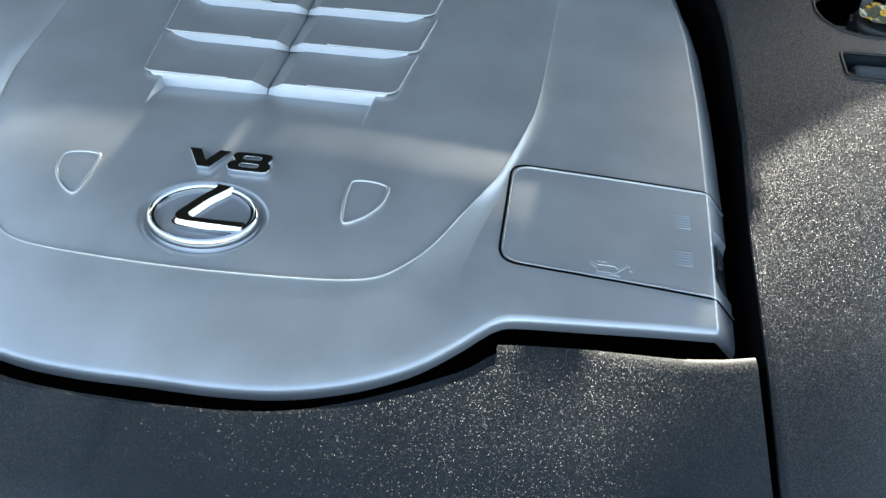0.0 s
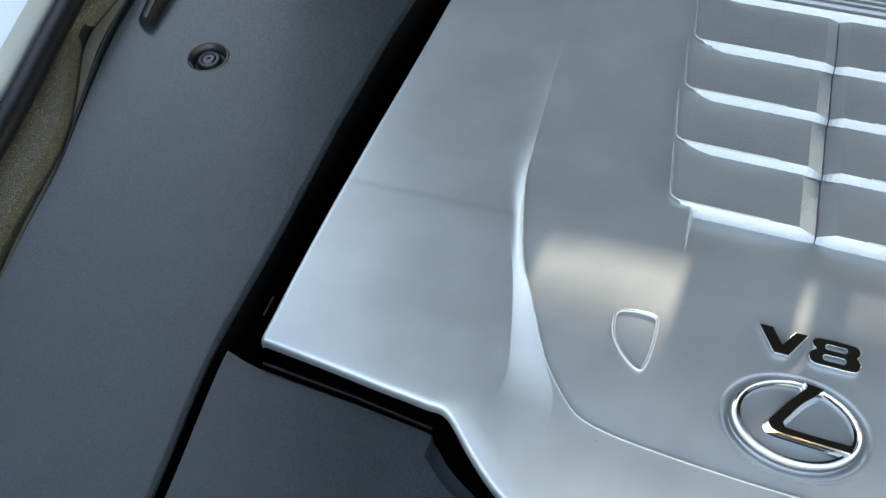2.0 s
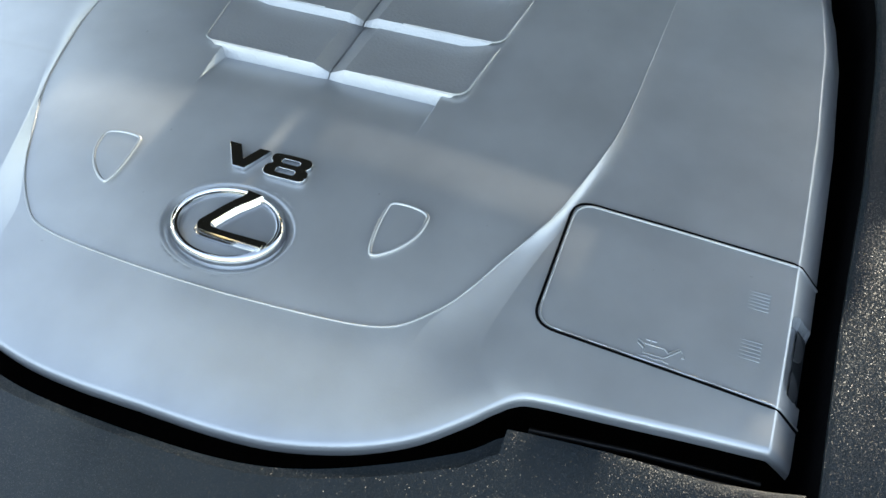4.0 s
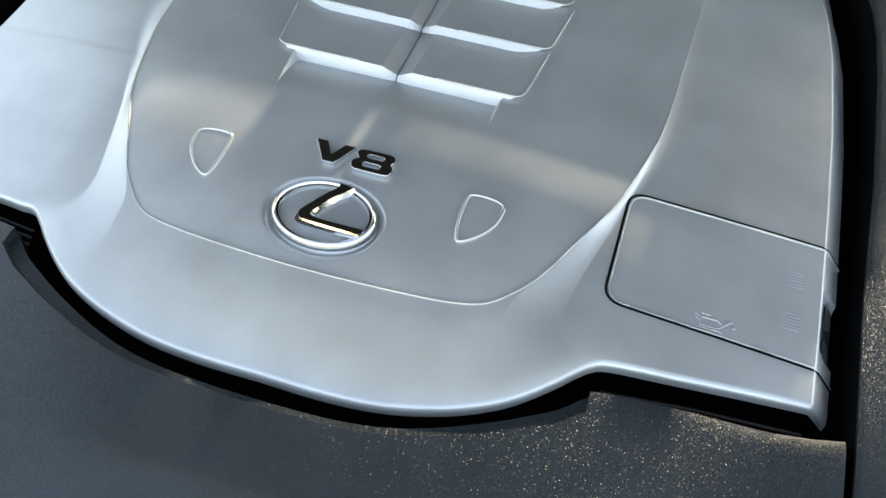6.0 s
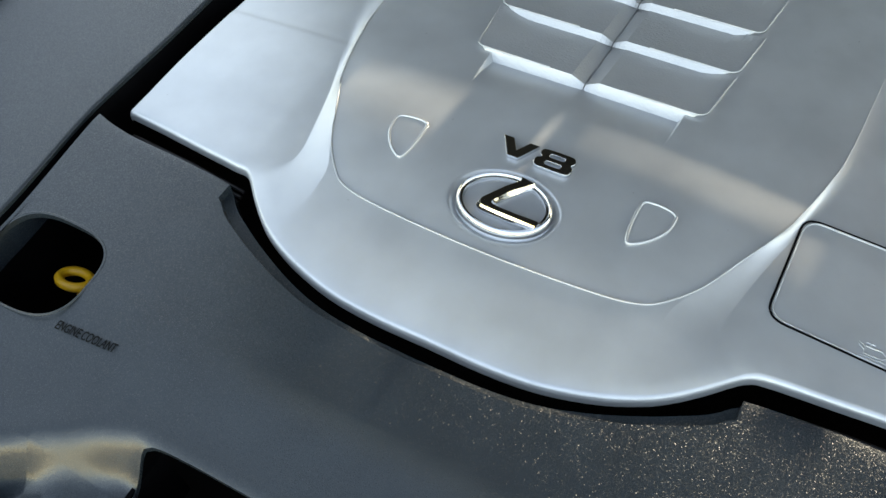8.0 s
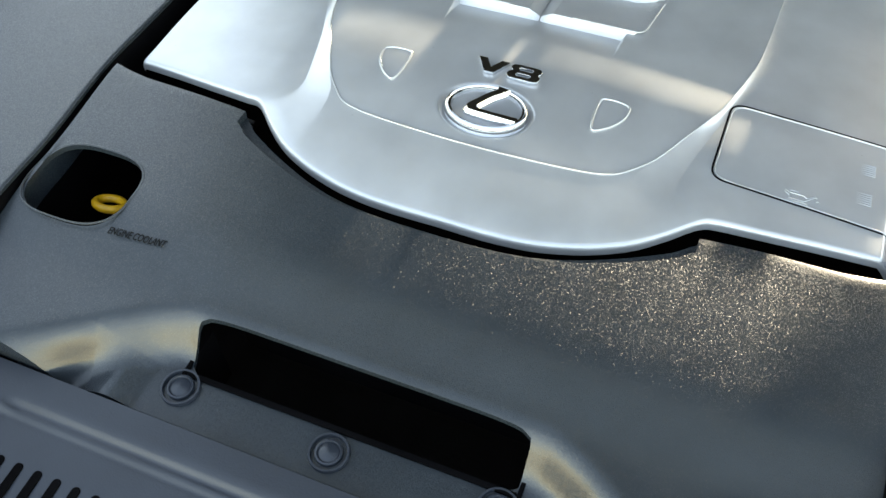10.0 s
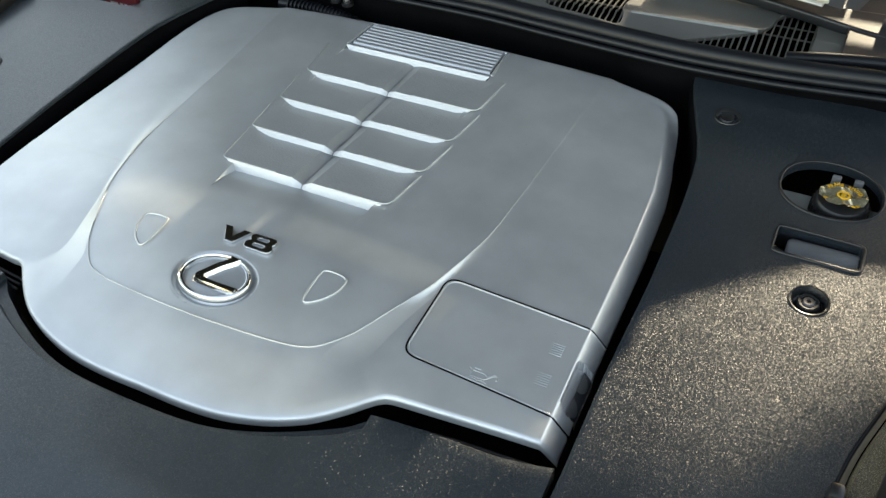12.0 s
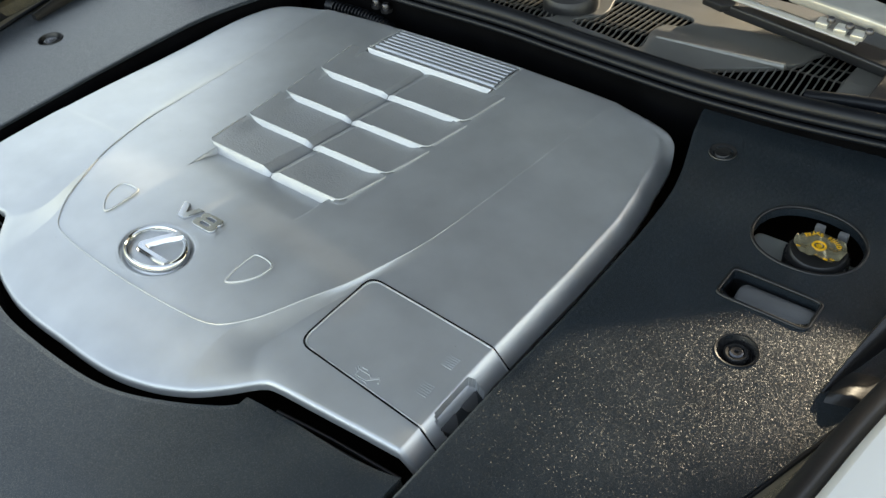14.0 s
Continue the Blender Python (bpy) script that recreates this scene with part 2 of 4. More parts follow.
CREST = [(-.11, .140), (-.06, .130), (-.035, .128), (-.018, .1315), (.002, .143), (.039, .161), (.071, .176), (.123, .190), (.16, .196), (.23, .200), (.32, .205), (.45, .215)]
FOOT = [(-.11, .215), (-.07, .202), (-.05, .186), (-.04, .174), (-.03, .165), (-.02, .1615), (0, .164), (.045, .175), (.075, .1850), (.11, .1995), (.15, .2160), (.23, .2340), (.32, .2420), (.45, .2500)]


def curve_fn(points, steps=10):
    d = spline([(a, b, 0) for a, b in points], steps)
    xs, ys = [p.x for p in d], [p.y for p in d]
    return lambda v: np.interp(v, xs, ys)


front_y, rear_y, crest_x, foot_x = (curve_fn(q) for q in (FRONT, REAR, CREST, FOOT))
ROLLED = np.array([(x, front_y(abs(x))) for x in np.linspace(-.318, .318, 480)] + [(x, rear_y(abs(x))) for x in np.linspace(-.25, .25, 240)])
CUT = np.array([p for sx in (-1, 1) for p in [(sx * x, rear_y(x)) for x in list(np.linspace(.235, .3, 60)) + list(np.linspace(.3005, .318, 140))] + [(sx * .318, y) for y in np.linspace(.34, -.028, 160)]])
ROLL = 0.0042
FINGER = (.3050, .0320, .0235)        # finger recess: inner edge in x, middle and half length in y


def crest_at(x, y):
    """The shield's edge; on the side away from the oil filler it lies a little farther in."""
    return crest_x(y) - .0025 * (np.asarray(x) < 0) * smooth(y, -.035, .0) * (1 - smooth(y, .16, .26))


def foot_at(x, y):
    return foot_x(y) - .0025 * (np.asarray(x) < 0) * smooth(y, -.035, .0) * (1 - smooth(y, .16, .26))


def cover_bend(x, y):
    """Lays the sheet's columns along the shield's edge and its foot, so that both stay crisp."""
    ax, out = np.abs(x), np.abs(x).copy()
    c, f = crest_at(x, y), foot_at(x, y)
    knots = (.115, .165, .190, .285)
    ends = (np.full_like(ax, .115), c, f, np.full_like(ax, .285))
    for k in range(3):
        inside = (ax > knots[k]) & (ax <= knots[k + 1])
        u = (ax - knots[k]) / (knots[k + 1] - knots[k])
        out = np.where(inside, ends[k] + (ends[k + 1] - ends[k]) * u, out)
    w = smooth(y - front_y(ax), .004, .022) * smooth(rear_y(ax) - y, .002, .02)
    return np.sign(x) * (ax + (out - ax) * w)


def cover_face(x, y):
    """Height of the cover's upper face, without its rolled edge and its louvre recess."""
    ax = np.abs(x)
    top = np.polyval(ZC, y) - 0.003 * (x / 0.2) ** 2
    drop = 0.0030 + 0.0018 * smooth(y, -0.04, 0.0) - 0.0013 * smooth(y, 0.03, 0.15)
    wing = np.polyval(ZC, y) - 0.003 + .0015 * smooth(y, .1, .2) - drop - 0.03 * np.maximum(ax - 0.19, 0) - 0.16 * np.maximum(ax - 0.19, 0) ** 2 - 0.0005 * smooth(y, 0.103, 0.110) * smooth(-x, 0.1, 0.2)
    a, b = crest_at(x, y), foot_at(x, y)
    f = np.clip((ax - a) / (b - a), 0, 1)
    hollow = 1 - (1 - f) ** 3.2
    blend = smooth(y, .03, .11)
    return top + (wing - top) * ((1 - blend) * (.85 * f + .15 * smooth(ax, a, b)) + blend * hollow)


def edge_distance(x, y, line, reach):
    """Distance to a line, exact within its reach."""
    px, py = x.ravel(), y.ravel()
    d = np.full(px.size, 1.0)
    for k in range(0, px.size, 4000):
        d[k:k + 4000] = np.sqrt(((px[k:k + 4000, None] - line[None, ::4, 0]) ** 2 + (py[k:k + 4000, None] - line[None, ::4, 1]) ** 2).min(axis=1))
    near = np.where(d < reach + .008)[0]
    a, b = line[:-1], line[1:]
    ok = np.hypot(*(b - a).T) < .01
    a, b = a[ok], b[ok]
    for k in range(0, near.size, 1000):
        q = np.stack([px[near[k:k + 1000]], py[near[k:k + 1000]]], 1)[:, None, :]
        f = np.clip(((q - a) * (b - a)).sum(2) / ((b - a) ** 2).sum(1), 0, 1)
        d[near[k:k + 1000]] = np.linalg.norm(a + f[..., None] * (b - a) - q, axis=2).min(axis=1)
    return d.reshape(x.shape)


def cover_z(x, y):
    x, y = np.asarray(x, float), np.asarray(y, float)
    z = cover_face(x, y)
    c = np.clip(edge_distance(x, y, ROLLED, ROLL), 0, ROLL)
    z = z - (ROLL - np.sqrt(np.maximum(ROLL ** 2 - (ROLL - c) ** 2, 0)))
    ax = np.abs(x)
    side_edge = edge_distance(x, y, CUT, .0145)
    in_edge = np.maximum(.0145 - side_edge, 0)
    chamfer = 1.25 * (in_edge - .0012 * (1 - np.exp(-in_edge / .0012))) * smooth(ax, .235, .275) * (1 - smooth(y, .385, .43)) * (x > 0)
    c = np.clip(side_edge, 0, .004)
    z = z - np.maximum(chamfer, (.004 - np.sqrt(np.maximum(.004 ** 2 - (.004 - c) ** 2, 0))) * smooth(ax, .24, .26))
    # the finger recess is sunk into the slope beside the oil filler lid
    z = z - .0085 * (x > FINGER[0]) * (np.abs(y - FINGER[1]) < FINGER[2] - .004 * np.clip((FINGER[0] + .004 - x) / .004, 0, 1))
    recess = 0.010 * (ax < 0.0915) * (y > 0.1505) * (y < 0.3915) + 0.012 * (ax < 0.091) * (y > 0.392) * (y < 0.4470)
    ramp_half = 0.0775 + (y - 0.102) * 0.06
    fall = np.clip((y - 0.100) / 0.0505, 0, 1) ** 1.6 * 0.0095
    ramp = fall * np.clip((ramp_half - ax) / (.0003 + .42 * fall), 0, 1) * (y <= 0.1505)
    # shallow oval dish under the badge
    oval = np.sqrt((x / .0412) ** 2 + ((y - .004) / .0307) ** 2)
    return z - recess - ramp - .006 * (1 - smooth(oval, .90, 1.0))


def on_cover(x, y, up=0.0):
    return (x, y, float(cover_face(np.array([x]), np.array([y]))[0]) + up)


roll_steps = [ROLL * (1 - math.cos(k * math.pi / 2 / 7)) for k in range(8)]
half_cols = [0.318 - d for d in (0, .003, .006, .009, .012, .0145, .0158, .0165, .0172, .019)] + list(np.linspace(0.2975, 0.0, 165))
half_cols = sorted(set([round(v, 5) for v in half_cols] + [round(float(v), 5) for v in np.linspace(.2985, .3178, 34)] + [0.0740, 0.0747, 0.0754, 0.0761, 0.0768, 0.0775, 0.0782, 0.0789, 0.0796, 0.0805, 0.1645, 0.165, 0.1655, 0.1895, 0.190, 0.1905, FINGER[0] - .0002, FINGER[0] + .0002, 0.0914, 0.0916, 0.0909, 0.0911]))
cols = [-v for v in reversed(half_cols) if v > 1e-6] + half_cols


def cover_rows(x):
    a, b = float(front_y(abs(x))), float(rear_y(abs(x)))
    mid = np.linspace(a + 0.0105, b - 0.0105, 250)
    return [a + d for d in roll_steps] + list(mid) + [b - d for d in reversed(roll_steps)]


cover = thing("engine_cover", "silver plastic engine cover with louvres and chrome badge", "engine cover")


def widened(x):
    """The cover reaches a little farther out on the side of the oil filler."""
    return x + (.0085 if x > 0 else .0040) * float(smooth(abs(x), .2, .318))


def tapered(x, y):
    """Towards the rear corner the cover draws in on the side of the oil filler."""
    return float(np.interp(y, [.2, .284, .33, .35, .38, .41, .425, .4345, .442, .449], [0, .003, .009, .0125, .014, .0125, .011, .007, .003, 0]) * smooth(x, .18, .30))


shell = sheet("shell", cols, cover_rows, cover_z, SILVER, skirt=0.005, bend=cover_bend)
for v in shell.vertices:
    v.co.y -= .0025 * float(smooth(-v.co.x, .185, .2) * (1 - smooth(v.co.y, -.035, .01)))
    v.co.x = widened(v.co.x) - tapered(v.co.x, v.co.y)
part("shell", shell, None, cover)
bow = spline([(-.1205, -.022, 0), (-.1075, -.0288, 0), (-.076, -.0335, 0), (0, -.0365, 0), (.076, -.0335, 0), (.108, -.029, 0), (.1225, -.022, 0)], 10)
rim_xy = np.array([(-float(crest_at(-1, y)), y) for y in np.linspace(.438, -.006, 150)] + [(p.x, p.y) for p in bow] + [(float(crest_x(y)), y) for y in np.linspace(-.010, .438, 150)])
for k in range(14):
    rim_xy[1:-1] = .5 * rim_xy[1:-1] + .25 * (rim_xy[:-2] + rim_xy[2:])
rim_line = [on_cover(x, y, .0004 - .0006 * float(smooth(y, .11, .2))) for x, y in rim_xy]
part("shield_bead", tube("shield_bead", rim_line, lambda f: 0.0007 * min(1, f * 2.6 + .10, (1 - f) * 2.6 + .10), SILVER, sides=6), None, cover, "thin raised line round the shield")


# louvres: two rows of plates with a valley between them
def louvre(i, side):
    y0 = (.1455, .2045, .2625, .3215)[i]
    y1 = (.2030, .2610, .3200, .3850)[i]
    xe0 = (.0950, .1015, .1045, .1070)[i]
    xe1 = xe0 + .006
    deep, fold = (.0060, .0054, .0046, .0030)[i], (.0115, .0105, .0095, .0085)[i]
    stations = [.0004, .0030, .0062, fold, .03, .055, .070, .078, xe0 - .010, xe0 - .006, xe0 - .003, xe0 - .001, xe0]
    rowsn = 9
    verts, faces = [], []
    for k, x in enumerate(stations):
        corner = max(0.0, x - (xe0 - .008)) / .008
        ys = y0 + .008 * (1 - math.sqrt(max(0, 1 - corner ** 2)))
        valley = deep * max(0.0, 1 - x / fold)
        for r in range(rowsn):
            f = r / (rowsn - 1)
            y = ys + (y1 - ys) * f
            back = max(0.0, (x - (xe0 - .008)) / .008) ** 2 * .0012 * f ** 6
            xx = x + (xe1 - xe0) * f * (x / xe0)
            g = (y - y0) / (y1 - y0)
            z = on_cover(0, y)[2] + .0012 * (1 - g) + .0006 - .0044 * g * float(smooth(xe0 - .003 - x, 0.0, .022)) - valley * (1 - .35 * g)
            verts.append((side * xx, y - back, z))
    m = len(stations)
    for k in range(m - 1):
        for r in range(rowsn - 1):
            faces.append([k * rowsn + r, (k + 1) * rowsn + r, (k + 1) * rowsn + r + 1, k * rowsn + r + 1])
    # riser under the lip, leaning forward, the outer flank and the turned-down rear edge
    foot = []
    for k, x in enumerate(stations):
        v = verts[k * rowsn]
        inset = .004 + max(0.0, x - (xe0 - .012)) * 1.3
        foot.append(len(verts))
        low = (.0087 if i == 0 else .0054) - .8 * deep * max(0.0, 1 - x / fold)
        verts.append((side * (x - (inset if x > .02 else 0)), v[1] - (.0055 if i == 0 else .0042) if x < xe0 - .004 else v[1] - .001, v[2] - low))
    for k in range(m - 1):
        faces.append([k * rowsn, foot[k], foot[k + 1], (k + 1) * rowsn])
    base = len(verts)
    for r in range(rowsn):
        v = verts[(m - 1) * rowsn + r]
        verts.append((v[0], v[1], v[2] - .006))
    for r in range(rowsn - 1):
        faces.append([(m - 1) * rowsn + r, base + r, base + r + 1, (m - 1) * rowsn + r + 1])
    base = len(verts)
    for k in range(m):
        v = verts[k * rowsn + rowsn - 1]
        verts.append((v[0], v[1] + .0004, v[2] - .0035))
    for k in range(m - 1):
        faces.append([k * rowsn + rowsn - 1, (k + 1) * rowsn + rowsn - 1, base + k + 1, base + k])
    ob = part("louvre", mesh_of("louvre", verts, faces, LEATHER, 8), None, cover, "grained silver louvre plate")
    edge = [Vector(verts[k * rowsn]) for k in range(4, m)] + [Vector(verts[(m - 1) * rowsn + r]) for r in range(1, rowsn)]
    part("bead", tube("bead", [p + Vector((0, 0, .0004)) for p in edge], lambda f: .0008 * min(1, (1 - f) * 4 + .5), SILVER, sides=6), None, ob)


for i in range(4):
    for side in (-1, 1):
        louvre(i, side)

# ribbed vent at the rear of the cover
vent = part("rear_vent", mesh_of("rear_vent", [(-.092, .3885, on_cover(0, .3885)[2] - .011), (.092, .3885, on_cover(0, .3885)[2] - .011), (.09, .445, on_cover(0, .445)[2] - .011), (-.09, .445, on_cover(0, .445)[2] - .011)], [[0, 1, 2, 3]], DARK), None, cover, "vent floor, near-black for its shade")
zl = on_cover(0, .389)[2]
part("vent_lip", mesh_of("vent_lip", [(-.092, .3885, zl + .0012), (.092, .3885, zl + .0012), (.0855, .3835, zl - .0058), (-.0855, .3835, zl - .0058), (-.092, .3900, zl + .0011), (.092, .3900, zl + .0011), (-.0915, .3972, zl - .0022), (.0915, .3972, zl - .0022)],
                              [[0, 1, 2, 3], [0, 4, 5, 1], [4, 6, 7, 5]], LEATHER), None, vent)
for k in range(7):
    y = .3990 + k * .0071
    z = on_cover(0, y)[2]
    w = .0880 - k * .0004
    prof = [(-.0019, -.0024), (.0, .0000), (.0004, .0002), (.0052, -.0006), (.0053, -.0055)]
    v = [(sx * w, y + a, z + b) for sx in (-1, 1) for a, b in prof]
    part("slat", mesh_of("slat", v, [[q, q + 1, q + 6, q + 5] for q in range(4)] + [[0, 1, 2, 3, 4], [5, 6, 7, 8, 9]], SILVER), None, vent)
for sx in (-1, 1):
    part("vent_side", tube("vent_side", [on_cover(sx * .0925, .394, -.0008), on_cover(sx * .0915, .415, -.0004), on_cover(sx * .0905, .447, -.0008)], .0022, SILVER), None, vent)


# two small shield-shaped pads beside the badge
def pad(side):
    out = spline([(.085, .0495, 0), (.097, .0505, 0), (.1075, .0475, 0), (.109, .040, 0), (.1065, .029, 0), (.0985, .0175, 0), (.0885, .010, 0), (.0845, .0125, 0), (.0825, .026, 0), (.0825, .043, 0)], 6, True)
    ring = [(side * (.095 + (p.x - .095) * .94), .031 + (p.y - .031) * .94) for p in out]
    c = (side * .095, .033)
    verts = [on_cover(*c, .0012)] + [on_cover(x, y, .0010) for x, y in ring]
    n = len(ring)
    faces = [[0, 1 + k, 1 + (k + 1) % n] for k in range(n)]
    ob = part("pad", mesh_of("pad", verts, faces, SILVER), None, cover)
    part("bead", tube("bead", [on_cover(x, y, .0009) for x, y in ring], .0011, SILVER, True, 8), None, ob)


pad(-1)
pad(1)

# oil filler lid with its dark joint, two rib marks and the oil can sign
def corner(a, b, c, n=9):
    """A rounded corner from a by b to c."""
    return [tuple((1 - t) ** 2 * a[j] + 2 * t * (1 - t) * b[j] + t * t * c[j] for j in (0, 1)) for t in np.linspace(0, 1, n)]


LID = [(.322, .0865)] + corner((.1955, .0896), (.1838, .0900), (.1834, .0775)) + corner((.1826, .0145), (.1824, .0014), (.196, .0009)) + [(.322, -.0055)]


def lid_point(x, y, up):
    xx = min(x, .3179)
    z = float(cover_z(np.array([xx]), np.array([y]))[0])
    return (widened(xx) + (.0004 if x > .317 else 0), y, z + up)


loop = []
for (x0, y0), (x1, y1) in zip(LID[:-1], LID[1:]):
    n = max(2, int(math.hypot(x1 - x0, y1 - y0) / .004))
    loop += [(x0 + (x1 - x0) * k / n, y0 + (y1 - y0) * k / n) for k in range(n)]
loop.append(LID[-1])
lid = part("oil_lid", tube("oil_lid", [lid_point(x, y, .0001) for x, y in loop] + [(.3255, -.0058, .872)], .0008, DARK, sides=6), None, cover, "thin dark joint round the oil filler lid")
lid_lip = [lid_point(x + (.0016 if x < .2 else 0), y + (-.0014 if y > .05 else .0014), .0002) for x, y in loop]
part("lid_edge", tube("lid_edge", lid_lip, .0007, SILVER, sides=6), None, lid)
for y in (.0555, .0240):
    for k in range(6):
        p = on_cover(.2945, y - .0055 + k * .0022, .0002)
        part("mark", box(bmesh.new(), p[0] - .0055, p[0] + .0055, p[1] - .0004, p[1] + .0004, p[2] - .001, p[2] + .0006), SILVER, lid)
cx, cy, cz = on_cover(.250, .0085, 0)
CAN = ([(-.008, .001), (-.008, -.0045), (.003, -.0045), (.0105, .0025), (.0118, .0018)], [(-.008, .001), (.0025, .001), (.0045, -.0010), (.0100, .0036)],
       [(-.005, .001), (-.005, .0034)], [(-.0078, .0036), (-.0022, .0036)], [(-.008, -.0018), (-.0115, .0005), (-.0120, .0028), (-.0085, .0010)],
       [(.0125, .0002), (.0130, -.0016), (.0120, -.0016), (.0125, .0002)], [(-.010, -.0068), (-.006, -.0060), (-.002, -.0068), (.002, -.0060), (.006, -.0068)])
for pts in CAN:
    part("oil_can_line", tube("oil_can_line", [(cx + a, cy + b, cz + .0002 - .03 * a) for a, b in pts], .0005, SILVER, sides=6), None, lid)


def recess_point(y, u, up=.0012):
    """On the sunk floor of the finger recess: u runs from its inner edge out."""
    x = FINGER[0] + .0006 + u * (.3178 - FINGER[0] - .0006)
    return (widened(x), y, float(cover_z(np.array([x]), np.array([y]))[0]) + up)


rec_y = np.linspace(FINGER[1] - FINGER[2] + .0012, FINGER[1] + FINGER[2] - .0012, 12)
rec = [recess_point(y, u) for u in (.42, .7, 1.0) for y in rec_y]
hollow = part("finger_recess", mesh_of("finger_recess", rec, [[k * 12 + j, k * 12 + j + 1, k * 12 + 13 + j, k * 12 + 12 + j] for k in range(2) for j in range(11)], RECESS), None, cover, "grey finger recess under the lid edge")
for y0, r in ((.0185, .0085), (.0435, .0085)):
    dome = [recess_point(y0 + r * math.cos(a), .42 + .50 * math.sin(a), .0026) for a in np.linspace(0, math.pi, 16)]
    n = len(dome)
    low = [(x, y, z - .003) for x, y, z in dome]
    part("boss", mesh_of("boss", dome + low, [list(range(n))] + [[k, k + 1, n + k + 1, n + k] for k in range(n - 1)], TROUGH), None, hollow, "rounded grey boss")


# badge: oval ring with a bent bar, in a shallow round dish
BX, BY = 0.0, 0.004
badge = thing("oval_badge", "chrome oval badge with a bent bar on the engine cover", "badge")
zb = on_cover(BX, BY)[2]
tilt = Matrix.Translation((BX, BY, zb + .0005)) @ pose(0, 0, 0, -1.5, 0, 0)
badge.matrix_world = tilt
dish = lathe("dish", [(.0438, -.0010), (.0428, .0000), (.0414, .0001), (.0403, -.0002), (.0390, -.0010), (.0378, -.0023), (.0366, -.0031), (.0352, -.0033), (.0338, -.0022), (.0320, -.0006), (.0, .0001)], SILVER, 96, 1.0, .745)
for v in dish.vertices:
    w = tilt @ v.co
    v.co = tilt.inverted() @ Vector((w.x, w.y, on_cover(w.x, w.y)[2] + v.co.z))
part("dish", dish, None, badge, "silver dished surround")
part("ring", lathe("ring", [(.0353, -.0026), (.0349, .0012), (.0337, .0030), (.0326, .0036), (.0318, .0030), (.0312, .0018), (.0306, .0022), (.0298, .0020), (.0292, .0008), (.0290, -.0016)], CHROME, 96, 1.0, .735, closed=False), None, badge)
# along the bar: outer foot, outer top edge, inner top edge, inner foot
BAR = [((.0000, .0235), (.0015, .0245), (.0122, .0230), (.0140, .0220)), ((.0000, .0210), (.0025, .0212), (.0078, .0175), (.0094, .0165)), ((-.0066, .0115), (-.0048, .0115), (.0012, .0102), (.0030, .0093)),
       ((-.0134, .0005), (-.0112, .0015), (-.0046, .0010), (-.0028, .0004)), ((-.0172, -.0056), (-.0146, -.0044), (-.0070, -.0032), (-.0050, -.0034)), ((-.0160, -.0096), (-.0136, -.0076), (-.0066, -.0052), (-.0046, -.0045)),
       ((-.0108, -.0119), (-.0100, -.0100), (-.0046, -.0063), (-.0032, -.0054)), ((.0060, -.0126), (.0060, -.0106), (.0050, -.0069), (.0055, -.0060)), ((.0270, -.0130), (.0282, -.0112), (.0286, -.0068), (.0290, -.0058))]
lanes = [spline([(*st[j], (.0012, .0048, .0048, .0012)[j]) for st in BAR], 6) for j in range(4)]
n = len(lanes[0])
verts = [tuple(p) for lane in lanes for p in lane] + [(p.x, p.y, -.001) for lane in (lanes[0], lanes[3]) for p in lane]
faces = [[j * n + k, j * n + k + 1, (j + 1) * n + k + 1, (j + 1) * n + k] for j in range(3) for k in range(n - 1)] + [[4 * n + k, 4 * n + k + 1, k + 1, k] for k in range(n - 1)] + [[3 * n + k, 3 * n + k + 1, 5 * n + k + 1, 5 * n + k] for k in range(n - 1)]
faces += [[0, n, 2 * n, 3 * n, 5 * n, 4 * n], [n - 1, 5 * n - 1, 6 * n - 1, 4 * n - 1, 3 * n - 1, 2 * n - 1]]
part("bent_bar", mesh_of("bent_bar", verts, faces, CHROME, 25), None, badge)

# raised V8 lettering
letters = thing("v8_lettering", "raised chrome V8 lettering on the engine cover", "badge")
zv = on_cover(0, .06)[2]
letters.matrix_world = Matrix.Translation((-.0025, .0525, zv + .0004)) @ pose(0, 0, 0, -2, 0, 0)
vee = [(-.0250, .0085), (-.0168, .0085), (-.0104, -.0020), (-.0042, .0085), (.0032, .0085), (-.0062, -.0090), (-.0146, -.0090)]
part("letter_v", plate("letter_v", [vee], 0, .0032, CHROME, .0004), None, letters)


def rounded(x0, x1, y0, y1, r, skew=0.0, n=5):
    out = []
    for cx_, cy_, a0 in ((x1 - r, y1 - r, 0), (x0 + r, y1 - r, 90), (x0 + r, y0 + r, 180), (x1 - r, y0 + r, 270)):
        for k in range(n):
            a = radians(a0 + 90 * k / (n - 1))
            yy = cy_ + r * math.sin(a)
            out.append((cx_ + r * math.cos(a) + skew * yy, yy))
    return out


out8 = [(p.x, p.y) for p in spline([(.0085, .0086, 0), (.0058, .0062, 0), (.0060, .0030, 0), (.0078, .0008, 0), (.0050, -.0015, 0), (.0046, -.0060, 0), (.0078, -.0090, 0), (.0190, -.0093, 0), (.0295, -.0090, 0), (.0325, -.0060, 0), (.0325, -.0018, 0), (.0305, .0006, 0), (.0320, .0030, 0), (.0318, .0064, 0), (.0290, .0088, 0), (.0190, .0092, 0)], 5, True)]
part("figure_eight", plate("figure_eight", [out8, rounded(.0130, .0248, .0022, .0054, .0014)[::-1], rounded(.0122, .0245, -.0054, -.0018, .0014)[::-1]], 0, .0032, CHROME, .0004), None, letters)


# ---- front tray over the radiator ----
TRAY_REAR = [(0, -.1203), (.043, -.1193), (.077, -.1153), (.108, -.1063), (.14, -.0924), (.160, -.0818), (.175, -.0728), (.187, -.0612)]
